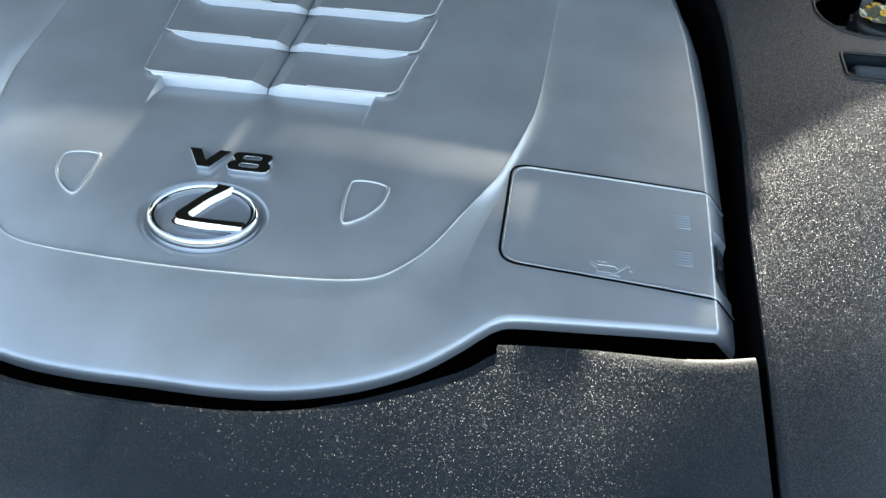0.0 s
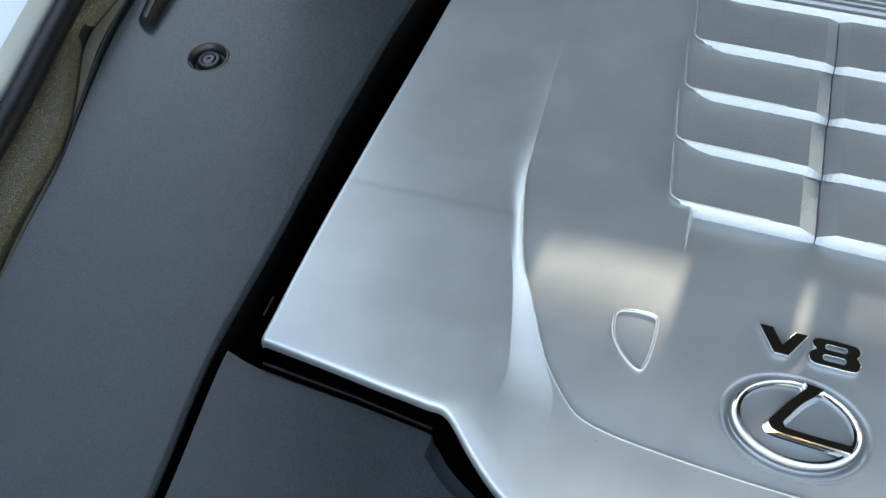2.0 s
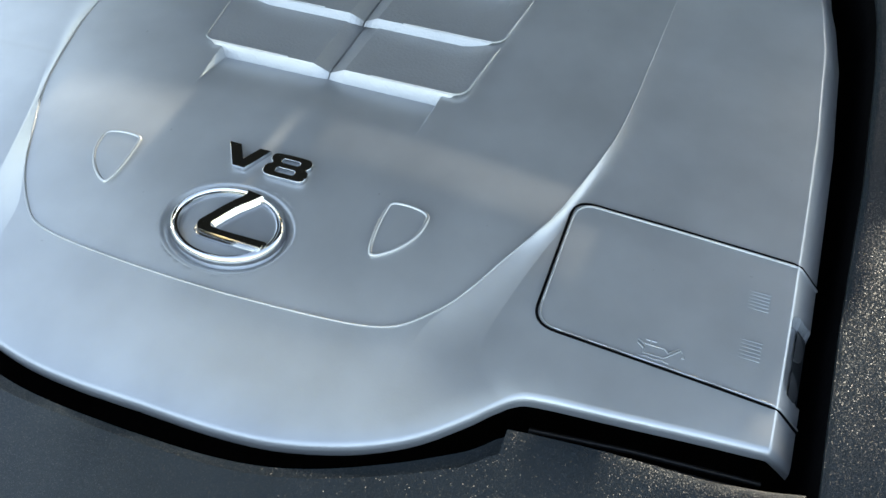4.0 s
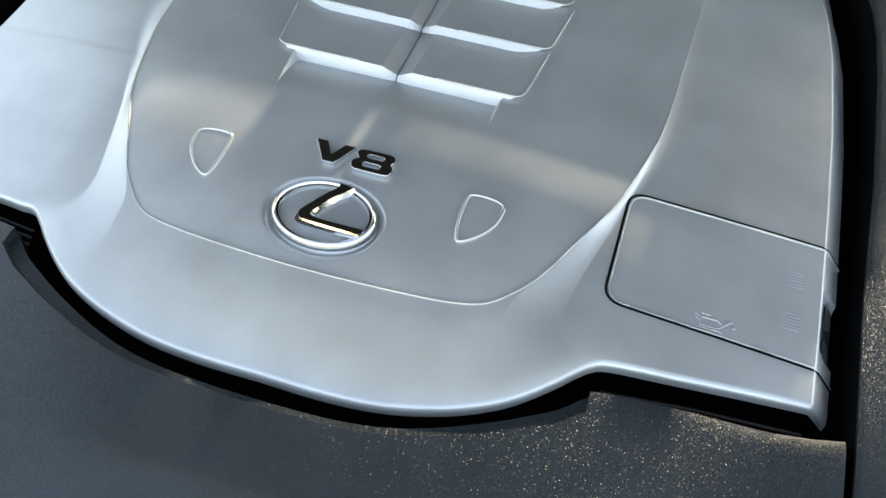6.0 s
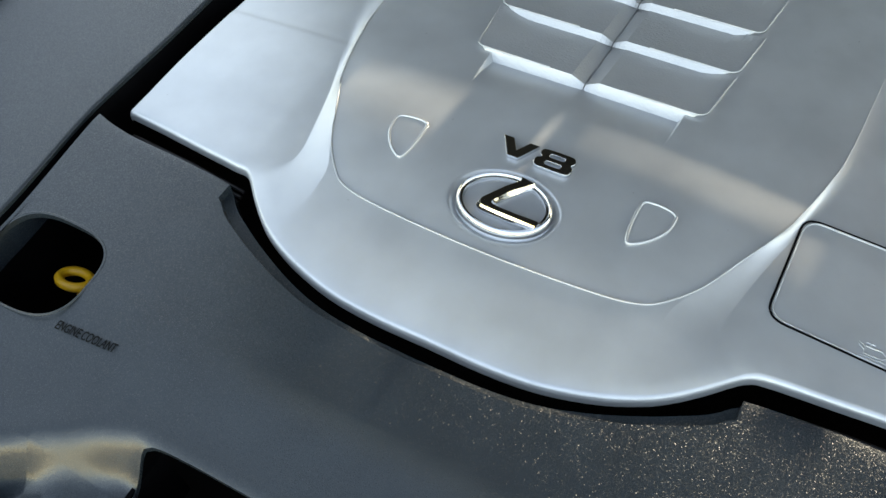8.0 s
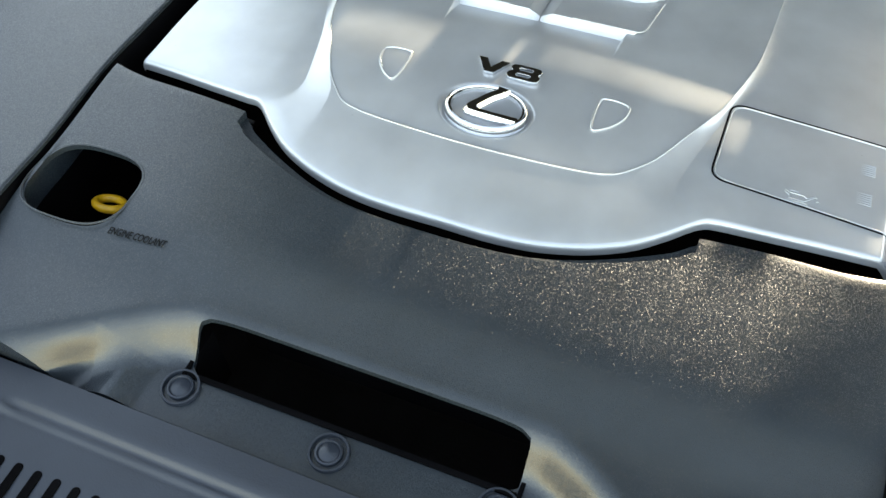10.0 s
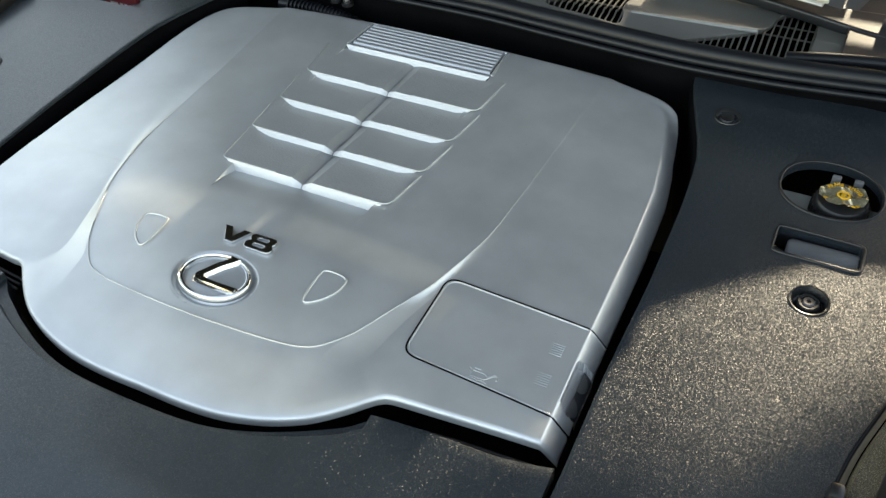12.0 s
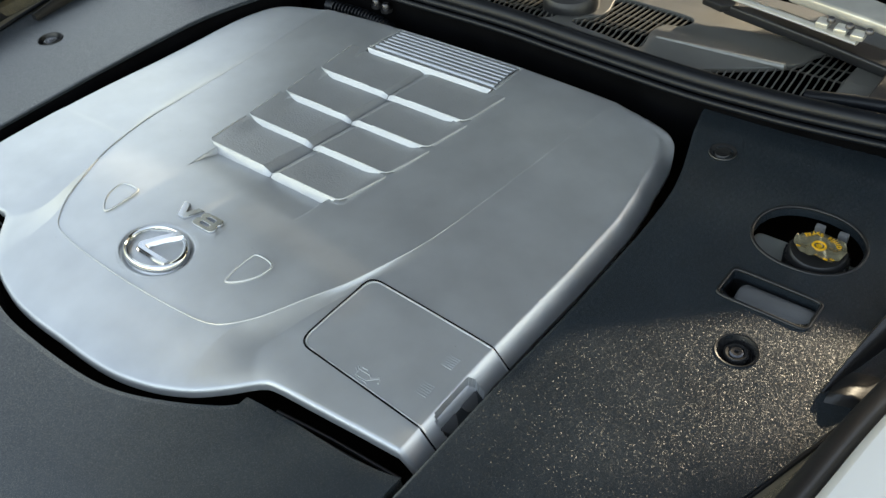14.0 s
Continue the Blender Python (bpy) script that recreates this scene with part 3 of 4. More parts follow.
tray_curve = curve_fn(TRAY_REAR)


def tray_rear(x):
    x = abs(x)
    return float(tray_curve(x)) if x < .1885 else float(np.interp(x, [.1885, .2, .236, .288, .315, .336], [-.0602, -.0588, -.0560, -.0540, -.0500, -.0450]))


def lip_y(x):
    return np.interp(np.abs(x - .0015), [0, .132, .16, .2, .25, .4], [-.241, -.241, -.252, -.280, -.312, -.312])


def tray_z(x, y):
    z = 0.903 - 0.010 * smooth(-y, .17, .25)
    s = lip_y(x) - y
    d = np.where(np.abs(x - .0015) < .25, smooth(s, -.004, .03), 0)
    z = z - .034 * d + .006 * d * np.sin(np.clip((np.abs(x - .0015) - .15) / .1, 0, 1) * 9.4)
    # turned-down strip along the engine cover
    rear = np.vectorize(tray_rear)(x)
    wide = .0060 + .0070 * np.clip(np.abs(x) / .19, 0, 1) ** 2
    return z - (.0058 * (1 - smooth((rear - y) / wide, .86, 1.0)) + .0018 * (1 - np.clip((rear - y) / wide, 0, 1))) * (np.abs(x) < .1885) - .0006 * (1 - smooth(rear - y, 0.0, .004)) * (np.abs(x) >= .1885) - .002 * (1 - np.clip((rear - y) / .009, 0, 1)) * np.clip((x - .225) / .08, 0, 1)


tray_cols = sorted(set([round(float(v), 5) for v in np.linspace(-.3290, .3305, 118)] + [-.122, .125, -.1884, -.1886, .1884, .1886]))


def tray_rows(x):
    r = tray_rear(x)
    return list(np.linspace(-.312, -.2755, 9)) + [-.2745, -.273] + list(np.linspace(-.268, -.243, 9)) + [-.2405] + list(np.linspace(-.236, r - 1.3 * (.0060 + .0070 * min(1, abs(x) / .19) ** 2), 44)) + [r - w * (.0060 + .0070 * min(1, abs(x) / .19) ** 2) for w in (1.08, 1.0, .965, .93, .895, .86, .80, .5, .2)] + [r]


tray = thing("radiator_tray", "grained black plastic tray in front of the engine cover", "engine bay cover")
PIT = (.0015, -.258, .1235, .0170, 8.0)
COOL = (-.2685, -.1750, .0445, .0360, 2.9)
panel = part("panel", sheet("panel", tray_cols, tray_rows, tray_z, GRAIN, [COOL, PIT], skirt=.03, wall=.005, bend=lambda x, y: x + .0115 * smooth(-y, .03, .17) * smooth(-x, .312, .327) + .003 * smooth(-x, .30, .327)), None, tray)
rim = [(COOL[0] + COOL[2] * 1.03 * math.copysign(abs(math.cos(a)) ** (2 / 2.9), math.cos(a)), COOL[1] + COOL[3] * 1.03 * math.copysign(abs(math.sin(a)) ** (2 / 2.9), math.sin(a)), .9025) for a in np.linspace(0, math.tau, 72, endpoint=False)]
part("hole_rim", tube("hole_rim", rim, .0008, GRAIN, True, 8), None, tray, "rounded rim of the coolant opening")
for x, y in ((-.121, -.286), (-.001, -.292), (.117, -.287)):
    clip = part("push_clip", lathe("push_clip", [(.0145, -.002), (.0140, .0006), (.0126, .0006), (.0116, -.0045), (.0100, -.0045), (.0094, .0006), (.0082, .0009), (.0074, -.0006), (.0064, .0002), (0, .0010)], PANEL, 28, at=(x, y, .8615)), None, tray, "round black push clip")


def wording(name, body, x, y, z, size, mat, parent, turn=0.0, wide=1.0, bold=0.0, thick=.00015):
    cu = bpy.data.curves.new(name, "FONT")
    cu.body, cu.size, cu.align_x, cu.align_y, cu.extrude, cu.offset = body, size, "CENTER", "CENTER", thick, bold
    ob = bpy.data.objects.new(name, cu)
    me = bpy.data.meshes.new_from_object(ob)
    bpy.data.objects.remove(ob)
    bpy.data.curves.remove(cu)
    me.transform(Matrix.Translation((x, y, z)) @ pose(0, 0, 0, 0, 0, turn) @ Matrix.Diagonal((wide, 1, 1, 1)))
    me.materials.clear()
    me.materials.append(mat)
    return part(name, me, None, parent)


wording("wording", "ENGINE COOLANT", -.1985, -.2050, .9004, .0092, LEGEND, tray, 4.0, .60, .00004)

# coolant neck with a yellow pull ring
neck = thing("coolant_cap", "yellow looped coolant cap in a dark opening", "coolant cap")
part("loop", tube("loop", [(-.2685 + .0122 * math.cos(a), -.161 + .0086 * math.sin(a), .8615 - .004 * math.sin(a)) for a in np.linspace(0, math.tau, 36, endpoint=False)], .0036, YELLOW, True, 10), None, neck)
part("stem", tube("stem", [(-.258, -.163, .860), (-.247, -.166, .852), (-.240, -.170, .838)], .007, YELLOW), None, neck)
part("neck", lathe("neck", [(.022, -.06), (.022, -.005), (.019, .0), (.0, .0)], DARK, 24, at=(-.234, -.175, .842)), None, neck)

# front panel below the tray with a long groove and a ribbed vent
panel2 = thing("front_panel", "smooth black front panel with a groove and vent slots", "engine bay cover")


def fp_z(x, y):
    z = .866 - .012 * smooth(-y, .33, .55)
    inner = smooth(-y, .343, .350) * smooth(.232 - np.abs(x), -.006, .004)
    return z - .006 * inner - .0045 * np.exp(-((y + .342) / .0045) ** 2) * (np.abs(x) < .226)


part("panel", sheet("panel", list(np.linspace(-.36, .36, 100)), lambda x: list(np.linspace(-.62, -.355, 24)) + list(np.linspace(-.352, -.336, 16)) + list(np.linspace(-.333, -.3145, 8)), fp_z, PANEL, skirt=.03), None, panel2)
# Slots are solid near-black plates, their inner shade put into the colour.
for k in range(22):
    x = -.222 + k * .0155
    part("vent_slot_shade", plate("vent_slot_shade", [rounded(x - .0032, x + .0032, -.408, -.374, .003)], .851, .8595, DARK, .0004), None, panel2)

# floor below everything; the bay's shade is put into its near-black colour
bay = tagged(part("engine_bay_floor", box(bmesh.new(), -.75, .75, -.62, .56, .55, .60), DARK), "engine bay floor, near-black for its shade", "engine bay", kind="structure")
# The opening's shade is put into its near-black sides.
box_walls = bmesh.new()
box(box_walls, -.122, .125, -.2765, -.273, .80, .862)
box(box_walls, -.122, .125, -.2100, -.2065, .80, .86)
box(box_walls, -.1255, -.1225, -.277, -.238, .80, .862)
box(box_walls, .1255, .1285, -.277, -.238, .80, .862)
part("pit_wall", box_walls, DARK, tray, "sides of the long opening, near-black for its shade")
for sx in (-1, 1):
    for k in range(4):
        part("gasket_rib", tube("gasket_rib", [(sx * .196, -.058 + k * .0045, .868 + .0015 * k), (sx * .25, -.054 + k * .0047, .870 + .0015 * k), (sx * .315, -.049 + k * .0048, .866 + .0015 * k)], .0015, BLACK), None, tray, "black rubber rib in the gap")


# ---- side covers ----
def side_z(x, y):
    return .9025 - .036 * (y + .04) - .02 * np.maximum(np.abs(x) - .47, 0)


RAIL_IN = [(-.62, .36), (-.3, .435), (-.15, .470), (-.077, .488), (-.008, .505), (.05, .517), (.10, .533), (.15, .549), (.2, .562), (.3, .580), (.5, .61), (.7, .63)]
rail_in = curve_fn(RAIL_IN)


def inner_x(y):
    return float(np.interp(y, [-.62, -.3, -.18, -.09, -.045, .05, .155, .262, .31, .339, .37, .405, .43, .47], [.317, .326, .333, .3355, .3365, .337, .341, .341, .339, .336, .329, .318, .310, .300]))


def screw(parent, x, y):
    z = float(side_z(np.array([x]), np.array([y]))[0])
    ob = part("screw", lathe("screw", [(.0170, -.0004), (.0163, .0010), (.0152, .0006), (.0122, -.0066), (.0100, -.0074), (.0094, -.0028), (.0082, -.0014), (.0060, -.0018), (.0056, -.0038), (0, -.0038)], BLACK, 36, at=(x, y, z)), None, parent, "recessed black fastener")
    part("screw_head", lathe("screw_head", [(.0056, -.0040), (.0054, -.0020), (.0042, -.0010), (.0020, -.0012), (.0016, -.0024), (0, -.0024)], SCREW, 20, at=(x, y, z)), None, ob, "worn steel head")


def seam_shift(side, y):
    """On the far side the seam beside the tray runs a little farther in towards the front."""
    return (side < 0) * (.002 + .0110 * smooth(-np.asarray(y, float), .03, .17))


def side_cover(side, holes):
    ob = thing("side_cover", "grained black plastic side cover" + (" with brake fluid opening and slot" if side > 0 else " with one fastener"), "engine bay cover", group="side covers of the engine bay")
    vs = np.linspace(0, 1, 72)
    us = np.concatenate([[0, .003, .007, .012, .02], np.linspace(.035, 1, 52 if side > 0 else 42)])
    # a grid in (u, v), bent between the inner and the outer edge
    ny = len(vs)
    ys = -.62 + (.484 + .62) * (vs ** .62)
    verts, faces, hit = [], [], []
    for u in us:
        for y in ys:
            a, b = inner_x(y), float(rail_in(y))
            verts.append([side * (a + (b - a) * u) + seam_shift(side, y), y])
    for x, y in verts:
        hit.append(next((h for h in holes if inside_hole(h, x, y) < 1), None))
    used = set()
    for i in range(len(us) - 1):
        for j in range(ny - 1):
            q = [i * ny + j, (i + 1) * ny + j, (i + 1) * ny + j + 1, i * ny + j + 1]
            if not all(hit[k] for k in q):
                faces.append(q)
                used.update(q)
    for k in used:
        if hit[k]:
            cx_, cy_, rx, ry, p = hit[k]
            f = max(inside_hole(hit[k], *verts[k]), 1e-6) ** (-1 / p)
            verts[k] = [cx_ + (verts[k][0] - cx_) * f, cy_ + (verts[k][1] - cy_) * f]
    arr = np.array(verts)
    z = side_z(arr[:, 0], arr[:, 1])
    inner = np.array([inner_x(v) for v in arr[:, 1]])
    z = z - .0008 * (1 - smooth(np.abs(arr[:, 0] - seam_shift(side, arr[:, 1])) - inner, 0, .0025))
    full = [[a, b, c] for (a, b), c in zip(verts, z)]
    edges = {(a, b) for f in faces for a, b in zip(f, f[1:] + f[:1])}
    rims = [(a, b) for a, b in edges if (b, a) not in edges]
    low = {}
    for a, b in rims:
        for k in (a, b):
            if k not in low:
                low[k] = len(full)
                full.append([full[k][0], full[k][1], full[k][2] - (.010 if hit[k] else .003)])
        faces.append([b, a, low[a], low[b]])
    part("panel", mesh_of("panel", full, faces, GRAIN), None, ob)
    # Near-black wall added to keep the gap beside the engine cover dark.
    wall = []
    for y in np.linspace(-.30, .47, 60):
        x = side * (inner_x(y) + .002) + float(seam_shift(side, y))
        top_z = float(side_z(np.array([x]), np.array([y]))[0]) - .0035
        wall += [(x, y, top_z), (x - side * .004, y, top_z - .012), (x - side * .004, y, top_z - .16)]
    part("gap_shade_wall", mesh_of("gap_shade_wall", wall, [[3 * k + j, 3 * k + j + 1, 3 * k + j + 4, 3 * k + j + 3] for k in range(59) for j in range(2)], DARK), None, ob, "near-black wall for the gap's shade under the inner edge")
    return ob


BRAKE = (.463, .337, .0455, .0405, 2.2)
SLOT = (.4640, .2530, .0365, .0175, 10.0)
right = side_cover(1, [BRAKE, SLOT, (.467, .187, .0158, .0158, 2.0), (.349, .414, .0110, .0110, 2.0)])
left = side_cover(-1, [(-.469, .192, .0158, .0158, 2.0), (-.361, .416, .0158, .0158, 2.0), (-.455, .434, .066, .072, 7.0)])
for hole, e in ((BRAKE, 2.2), (SLOT, 10.0)):
    ring = []
    for a in np.linspace(0, math.tau, 72, endpoint=False):
        x = hole[0] + hole[2] * 1.02 * math.copysign(abs(math.cos(a)) ** (2 / e), math.cos(a))
        y = hole[1] + hole[3] * 1.02 * math.copysign(abs(math.sin(a)) ** (2 / e), math.sin(a))
        ring.append((x, y, float(side_z(np.array([x]), np.array([y]))[0]) - .0004))
    part("hole_rim", tube("hole_rim", ring, .0016, BLACK, True, 8), None, right, "smooth rounded rim of an opening")
floor_z = float(side_z(np.array([.464]), np.array([.253]))[0])
n_, tv = 14, []
for k in range(n_ + 1):
    a = math.pi * (.02 + .96 * k / n_)
    for x in (.4385, .4415, .4985, .5005):
        r = .0150 if .44 < x < .50 else .0125
        tv.append((x, .2545 - r * math.cos(a), floor_z - .0165 + .80 * r * math.sin(a)))
tf = [[4 * k + j, 4 * k + j + 1, 4 * k + j + 5, 4 * k + j + 4] for k in range(n_) for j in range(3)]
part("bar", mesh_of("bar", tv, tf + [[4 * k for k in range(n_ + 1)], [4 * k + 3 for k in range(n_ + 1)]], TROUGH), None, right, "smooth rounded grey bar in the slot")
part("slot_floor", box(bmesh.new(), .424, .504, .232, .274, floor_z - .030, floor_z - .026), DARK, right, "floor of the slot, near-black for its shade")
slot_walls = bmesh.new()
for x0, x1, y0, y1 in ((.4255, .4272, .235, .271), (.5006, .5022, .235, .271), (.4272, .5006, .2335, .2352), (.4272, .5006, .2706, .2724)):
    box(slot_walls, x0, x1, y0, y1, floor_z - .027, floor_z - .008)
part("slot_wall", slot_walls, BLACK, right, "smooth black walls of the slot")
screw(right, .467, .187)
screw(left, -.469, .192)
screw(left, -.361, .416)
cz = float(side_z(np.array([.349]), np.array([.414]))[0])
part("clip", lathe("clip", [(.0135, .0004), (.0130, .0014), (.0115, .0010), (.0085, -.0015), (.0080, -.0010), (.0072, .0004), (.0055, .0002), (0, -.0004)], BLACK, 30, at=(.349, .414, cz)), None, right, "round black push clip")
for ob, side in ((right, 1), (left, -1)):
    # raised wedge at the outer edge, from a sharp tip up to the strut tower
    wv, wf, m = [], [], 7
    for k in range(16):
        f = k / 15
        y = .184 + .170 * f
        x_in, high, wide = .5315 + .026 * f, .034 * f ** .8, .003 + .030 * f
        if side < 0:
            y, x_in, high, wide = .214 + .140 * f, .5330 + .024 * f, .007 + .012 * f, .016 + .012 * f
        base = .8955 - .036 * (y - .184)
        for o, u in ((0, -.012), (0.0, .15), (.06, .72), (.20, 1.0), (.45, .93), (.75, .55), (1.0, -.05)):
            wv.append((side * (x_in + o * wide), y, base + (u * high if u > 0 else u * .3 - .002)))
    wf = [[i * m + j, i * m + j + 1, i * m + m + j + 1, i * m + m + j] for i in range(15) for j in range(m - 1)]
    part("wedge", mesh_of("wedge", wv, wf + [list(range(15 * m, 16 * m)), list(range(m))[::-1]], BLACK, 50), None, ob, "smooth black wedge at the outer edge")

# smooth low hump beside the fender, added to catch the sun at the wedge's tip
hump = []
for i in range(13):
    for j in range(9):
        u, v = i / 12, j / 8
        x, y = .5365 + .0285 * v, .1765 + .010 * v + .036 * u
        rise = min(1, u / .14) * (1 - .80 * max(0, u - .14) / .86) * math.sin(math.pi * min(1, .12 + v * .9))
        hump.append((x, y, float(side_z(np.array([x]), np.array([y]))[0]) - .0004 + .0085 * rise * (1 - .35 * v)))
part("glint_hump", mesh_of("glint_hump", hump, [[9 * i + j, 9 * i + j + 1, 9 * i + j + 10, 9 * i + j + 9] for i in range(12) for j in range(8)], BLACK, 50), None, right, "low black hump added to catch the sun at the wedge tip")

# brake fluid reservoir in the opening
tank = thing("brake_fluid_tank", "cloudy plastic brake fluid tank with a ribbed black cap", "fluid tank")
part("tank", box(bmesh.new(), .414, .520, .286, .352, .80, .866, .006), TANK, tank)
cap = part("cap", lathe("cap", [(.0248, -.02), (.0252, .004), (.0242, .006), (.0236, .0095), (.0218, .0115), (0, .0115)], BLACK, 40, at=(.474, .330, .876)), None, tank, "ribbed black cap")
for k in range(30):
    a = k * math.tau / 30
    part("rib", tube("rib", [(.474 + .0253 * math.cos(a), .330 + .0253 * math.sin(a), .860), (.474 + .0253 * math.cos(a), .330 + .0253 * math.sin(a), .881)], .0014, BLACK, sides=5), None, cap)
lab_v, lab_f = [], []


def label_z(x, y):
    return .8902 + .0012 * math.sin(260 * x + 90 * y) + .0011 * math.sin(410 * y - 120 * x) + .0006 * math.sin(700 * x + 500 * y) + .0022 * max(0, .324 - y) / .01


for i in range(25):
    for j in range(21):
        u, v = i / 12 - 1, j / 10 - 1
        x, y = .474 + .0215 * u * math.sqrt(1 - v * v / 2.2), .333 + .0160 * v * math.sqrt(1 - u * u / 2.2)
        lab_v.append((x, y, label_z(x, y)))
lab_f = [[i * 21 + j, i * 21 + 21 + j, i * 21 + 22 + j, i * 21 + j + 1] for i in range(24) for j in range(20)]
part("label", mesh_of("label", lab_v, lab_f, FOIL, 60), None, cap, "crumpled pale label with yellow print")
for k, ch in enumerate("BRAKE FLUID"):
    a = radians(146 - 11.2 * k)
    x, y = .474 + .0165 * math.cos(a), .330 + .0150 * math.sin(a)
    if ch != " ":
        wording("letter", ch, x, y, label_z(x, y) + .0007, .0055, YELLOW, cap, math.degrees(a) - 90, .9, .0002)
part("symbol", tube("symbol", [(.474 + .0052 * math.cos(a), .330 + .0048 * math.sin(a), label_z(.474, .330) + .0008) for a in np.linspace(0, math.tau, 24, endpoint=False)], .0010, YELLOW, True, 6), None, cap)
part("symbol", lathe("symbol", [(.0024, 0), (.0024, .0008), (0, .0008)], YELLOW, 16, at=(.474, .330, label_z(.474, .330))), None, cap)
for x, y in ((.459, .324), (.488, .323), (.484, .3165)):
    part("fine_print", box(bmesh.new(), x - .0018, x + .0018, y - .0005, y + .0005, label_z(x, y), label_z(x, y) + .0008), YELLOW, cap)
latch_bm = bmesh.new()
box(latch_bm, .461, .469, .356, .361, .862, .889, .001)
box(latch_bm, .481, .489, .356, .361, .862, .889, .001)
box(latch_bm, .461, .489, .3565, .3605, .862, .879, .001)
part("latch", latch_bm, TROUGH, tank, "two-pronged pale latch behind the cap")


# ---- fender edges ----
def strip(name, line, profile, side, mat):
    """A long moulding: along (y, x) points, its profile of (outwards, up) pairs."""
    pts = spline([(b, a, 0) for a, b in line], 6)
    verts, m = [], len(profile)
    for p in pts:
        verts += [(side * (p.x + o), p.y, u) for o, u in profile]
    faces = [[i * m + k, i * m + k + 1, (i + 1) * m + k + 1, (i + 1) * m + k] for i in range(len(pts) - 1) for k in range(m - 1)]
    return mesh_of(name, verts, faces, mat, 40)


RAIL_OUT = [(-.62, .385), (-.3, .455), (-.15, .497), (-.08, .515), (0, .539), (.08, .556), (.15, .573), (.25, .596), (.4, .630), (.55, .650), (.75, .67)]
RAIL_OUT_FAR = [(-.62, .385), (-.3, .455), (-.15, .497), (-.08, .515), (0, .537), (.08, .550), (.15, .561), (.25, .582), (.4, .616), (.55, .642), (.75, .67)]
for side, out_line in ((1, RAIL_OUT_FAR), (-1, RAIL_OUT)):
    rail = thing("fender_rail", "speckled olive felt strip with a dark lip along the fender", "felt strip")
    line = spline([(b, a, 0) for a, b in RAIL_IN], 8)
    wave = [(.013 * math.exp(-((p.y - .185) / .045) ** 2) - .004 * math.exp(-((p.y - .085) / .035) ** 2)) * (side < 0) for p in line]
    fv = [(side * (p.x + w * f + o), p.y, u) for p, w in zip(line, wave) for o, f, u in ((.0075, 1, .889), (.0085, 1, .899), (.0105, 1, .9065), (.018, .8, .910), (.046, 0, .914))]
    part("felt", mesh_of("felt", fv, [[5 * i + j, 5 * i + j + 1, 5 * i + j + 6, 5 * i + j + 5] for i in range(len(line) - 1) for j in range(4)], FELT, 40), None, rail)
    iv = [(side * (p.x + o + w * f), p.y, u) for p, w in zip(line, wave) for o, f, u in ((.0015, .1, .884), (.0030, .2, .8945), (.0068, .9, .8935))]
    part("inner_strip", mesh_of("inner_strip", iv, [[3 * i + j, 3 * i + j + 1, 3 * i + j + 4, 3 * i + j + 3] for i in range(len(line) - 1) for j in range(2)], STRIP, 40), None, rail, "smooth tan inner strip")
    part("lip", tube("lip", [(side * (p.x + .0010 + .1 * w), p.y, .8935) for p, w in zip(line, wave)], .0022, RUBBER, sides=8, flat=1.3), None, rail, "dark rubber lip")
    seal = thing("fender_seal", "black rubber seal beside the painted fender", "rubber seal")
    part("bulb", tube("bulb", [(side * (p.x + .0045), p.y, .9215) for p in spline([(b, a, 0) for a, b in out_line], 8)], .0095, BLACK if side > 0 else RUBBER, sides=14), None, seal)
    part("flange", strip("flange", out_line, [(-.003, .893), (-.001, .901), (.010, .911), (.0132, .925)], side, RUBBER), None, seal)
    fender = thing("fender", "pale silver painted fender edge in the sun" if side > 0 else "pale silver painted fender edge in shade", "fender")
    part("flange", strip("flange", out_line, [(.0135, .88), (.014, .931), (.0155, .937), (.021, .943)], side, PAINT), None, fender)
    part("panel", strip("panel", out_line, [(.021, .943), (.06, .951), (.12, .948), (.18, .92), (.23, .87), (.26, .80), (.27, .5), (.26, .2)], side, PAINT), None, fender)
# fittings on the bulkhead and the box behind the left side cover
hose = thing("corrugated_hose", "black corrugated hose along the bulkhead", "hose")
for k in range(26):
    f = k / 25
    part("ring", tube("ring", [(-.225 + .13 * f + .0015 * j, .468 - .010 * f + .012 * math.sin(3 * f), .868 - .012 * f) for j in range(2)], .009, RUBBER, sides=10), None, hose)
part("core", tube("core", [(-.24 + .15 * k / 12, .468 - .010 * k / 12 + .012 * math.sin(3 * k / 12), .868 - .012 * k / 12) for k in range(13)], .0075, RUBBER, sides=10), None, hose)
for x, y in ((-.166, .488), (-.147, .485)):
    bolt = thing("bolt", "worn steel bolt on the bulkhead", "bolt", group="bulkhead bolts")
    part("head", lathe("head", [(.0052, -.004), (.0052, .002), (.004, .0035), (.002, .0035), (.002, .003), (0, .003)], SCREW, 12, at=(x, y, .882)), None, bolt)
    part("washer", lathe("washer", [(.0075, -.008), (.0075, -.004), (0, -.004)], SCREW, 20, at=(x, y, .882)), None, bolt)
battery = thing("battery", "dark red and black battery with pale print below the side cover", "battery")
part("body", box(bmesh.new(), -.505, -.392, .388, .470, .74, .876, .003), BLACK, battery)
part("face", box(bmesh.new(), -.458, -.402, .3795, .3878, .74, .900, .002), RED, battery, "dark red face")
for k, w in enumerate((.007, .004, .005, .004, .005)):
    part("print_bar", box(bmesh.new(), -.447 + k * .0078, -.447 + k * .0078 + w, .3788, .3800, .870, .877), STICKER, battery)
part("terminal", lathe("terminal", [(.009, 0), (.009, .012), (.007, .014), (0, .014)], SCREW, 20, at=(-.404, .412, .876)), None, battery, "worn steel terminal")
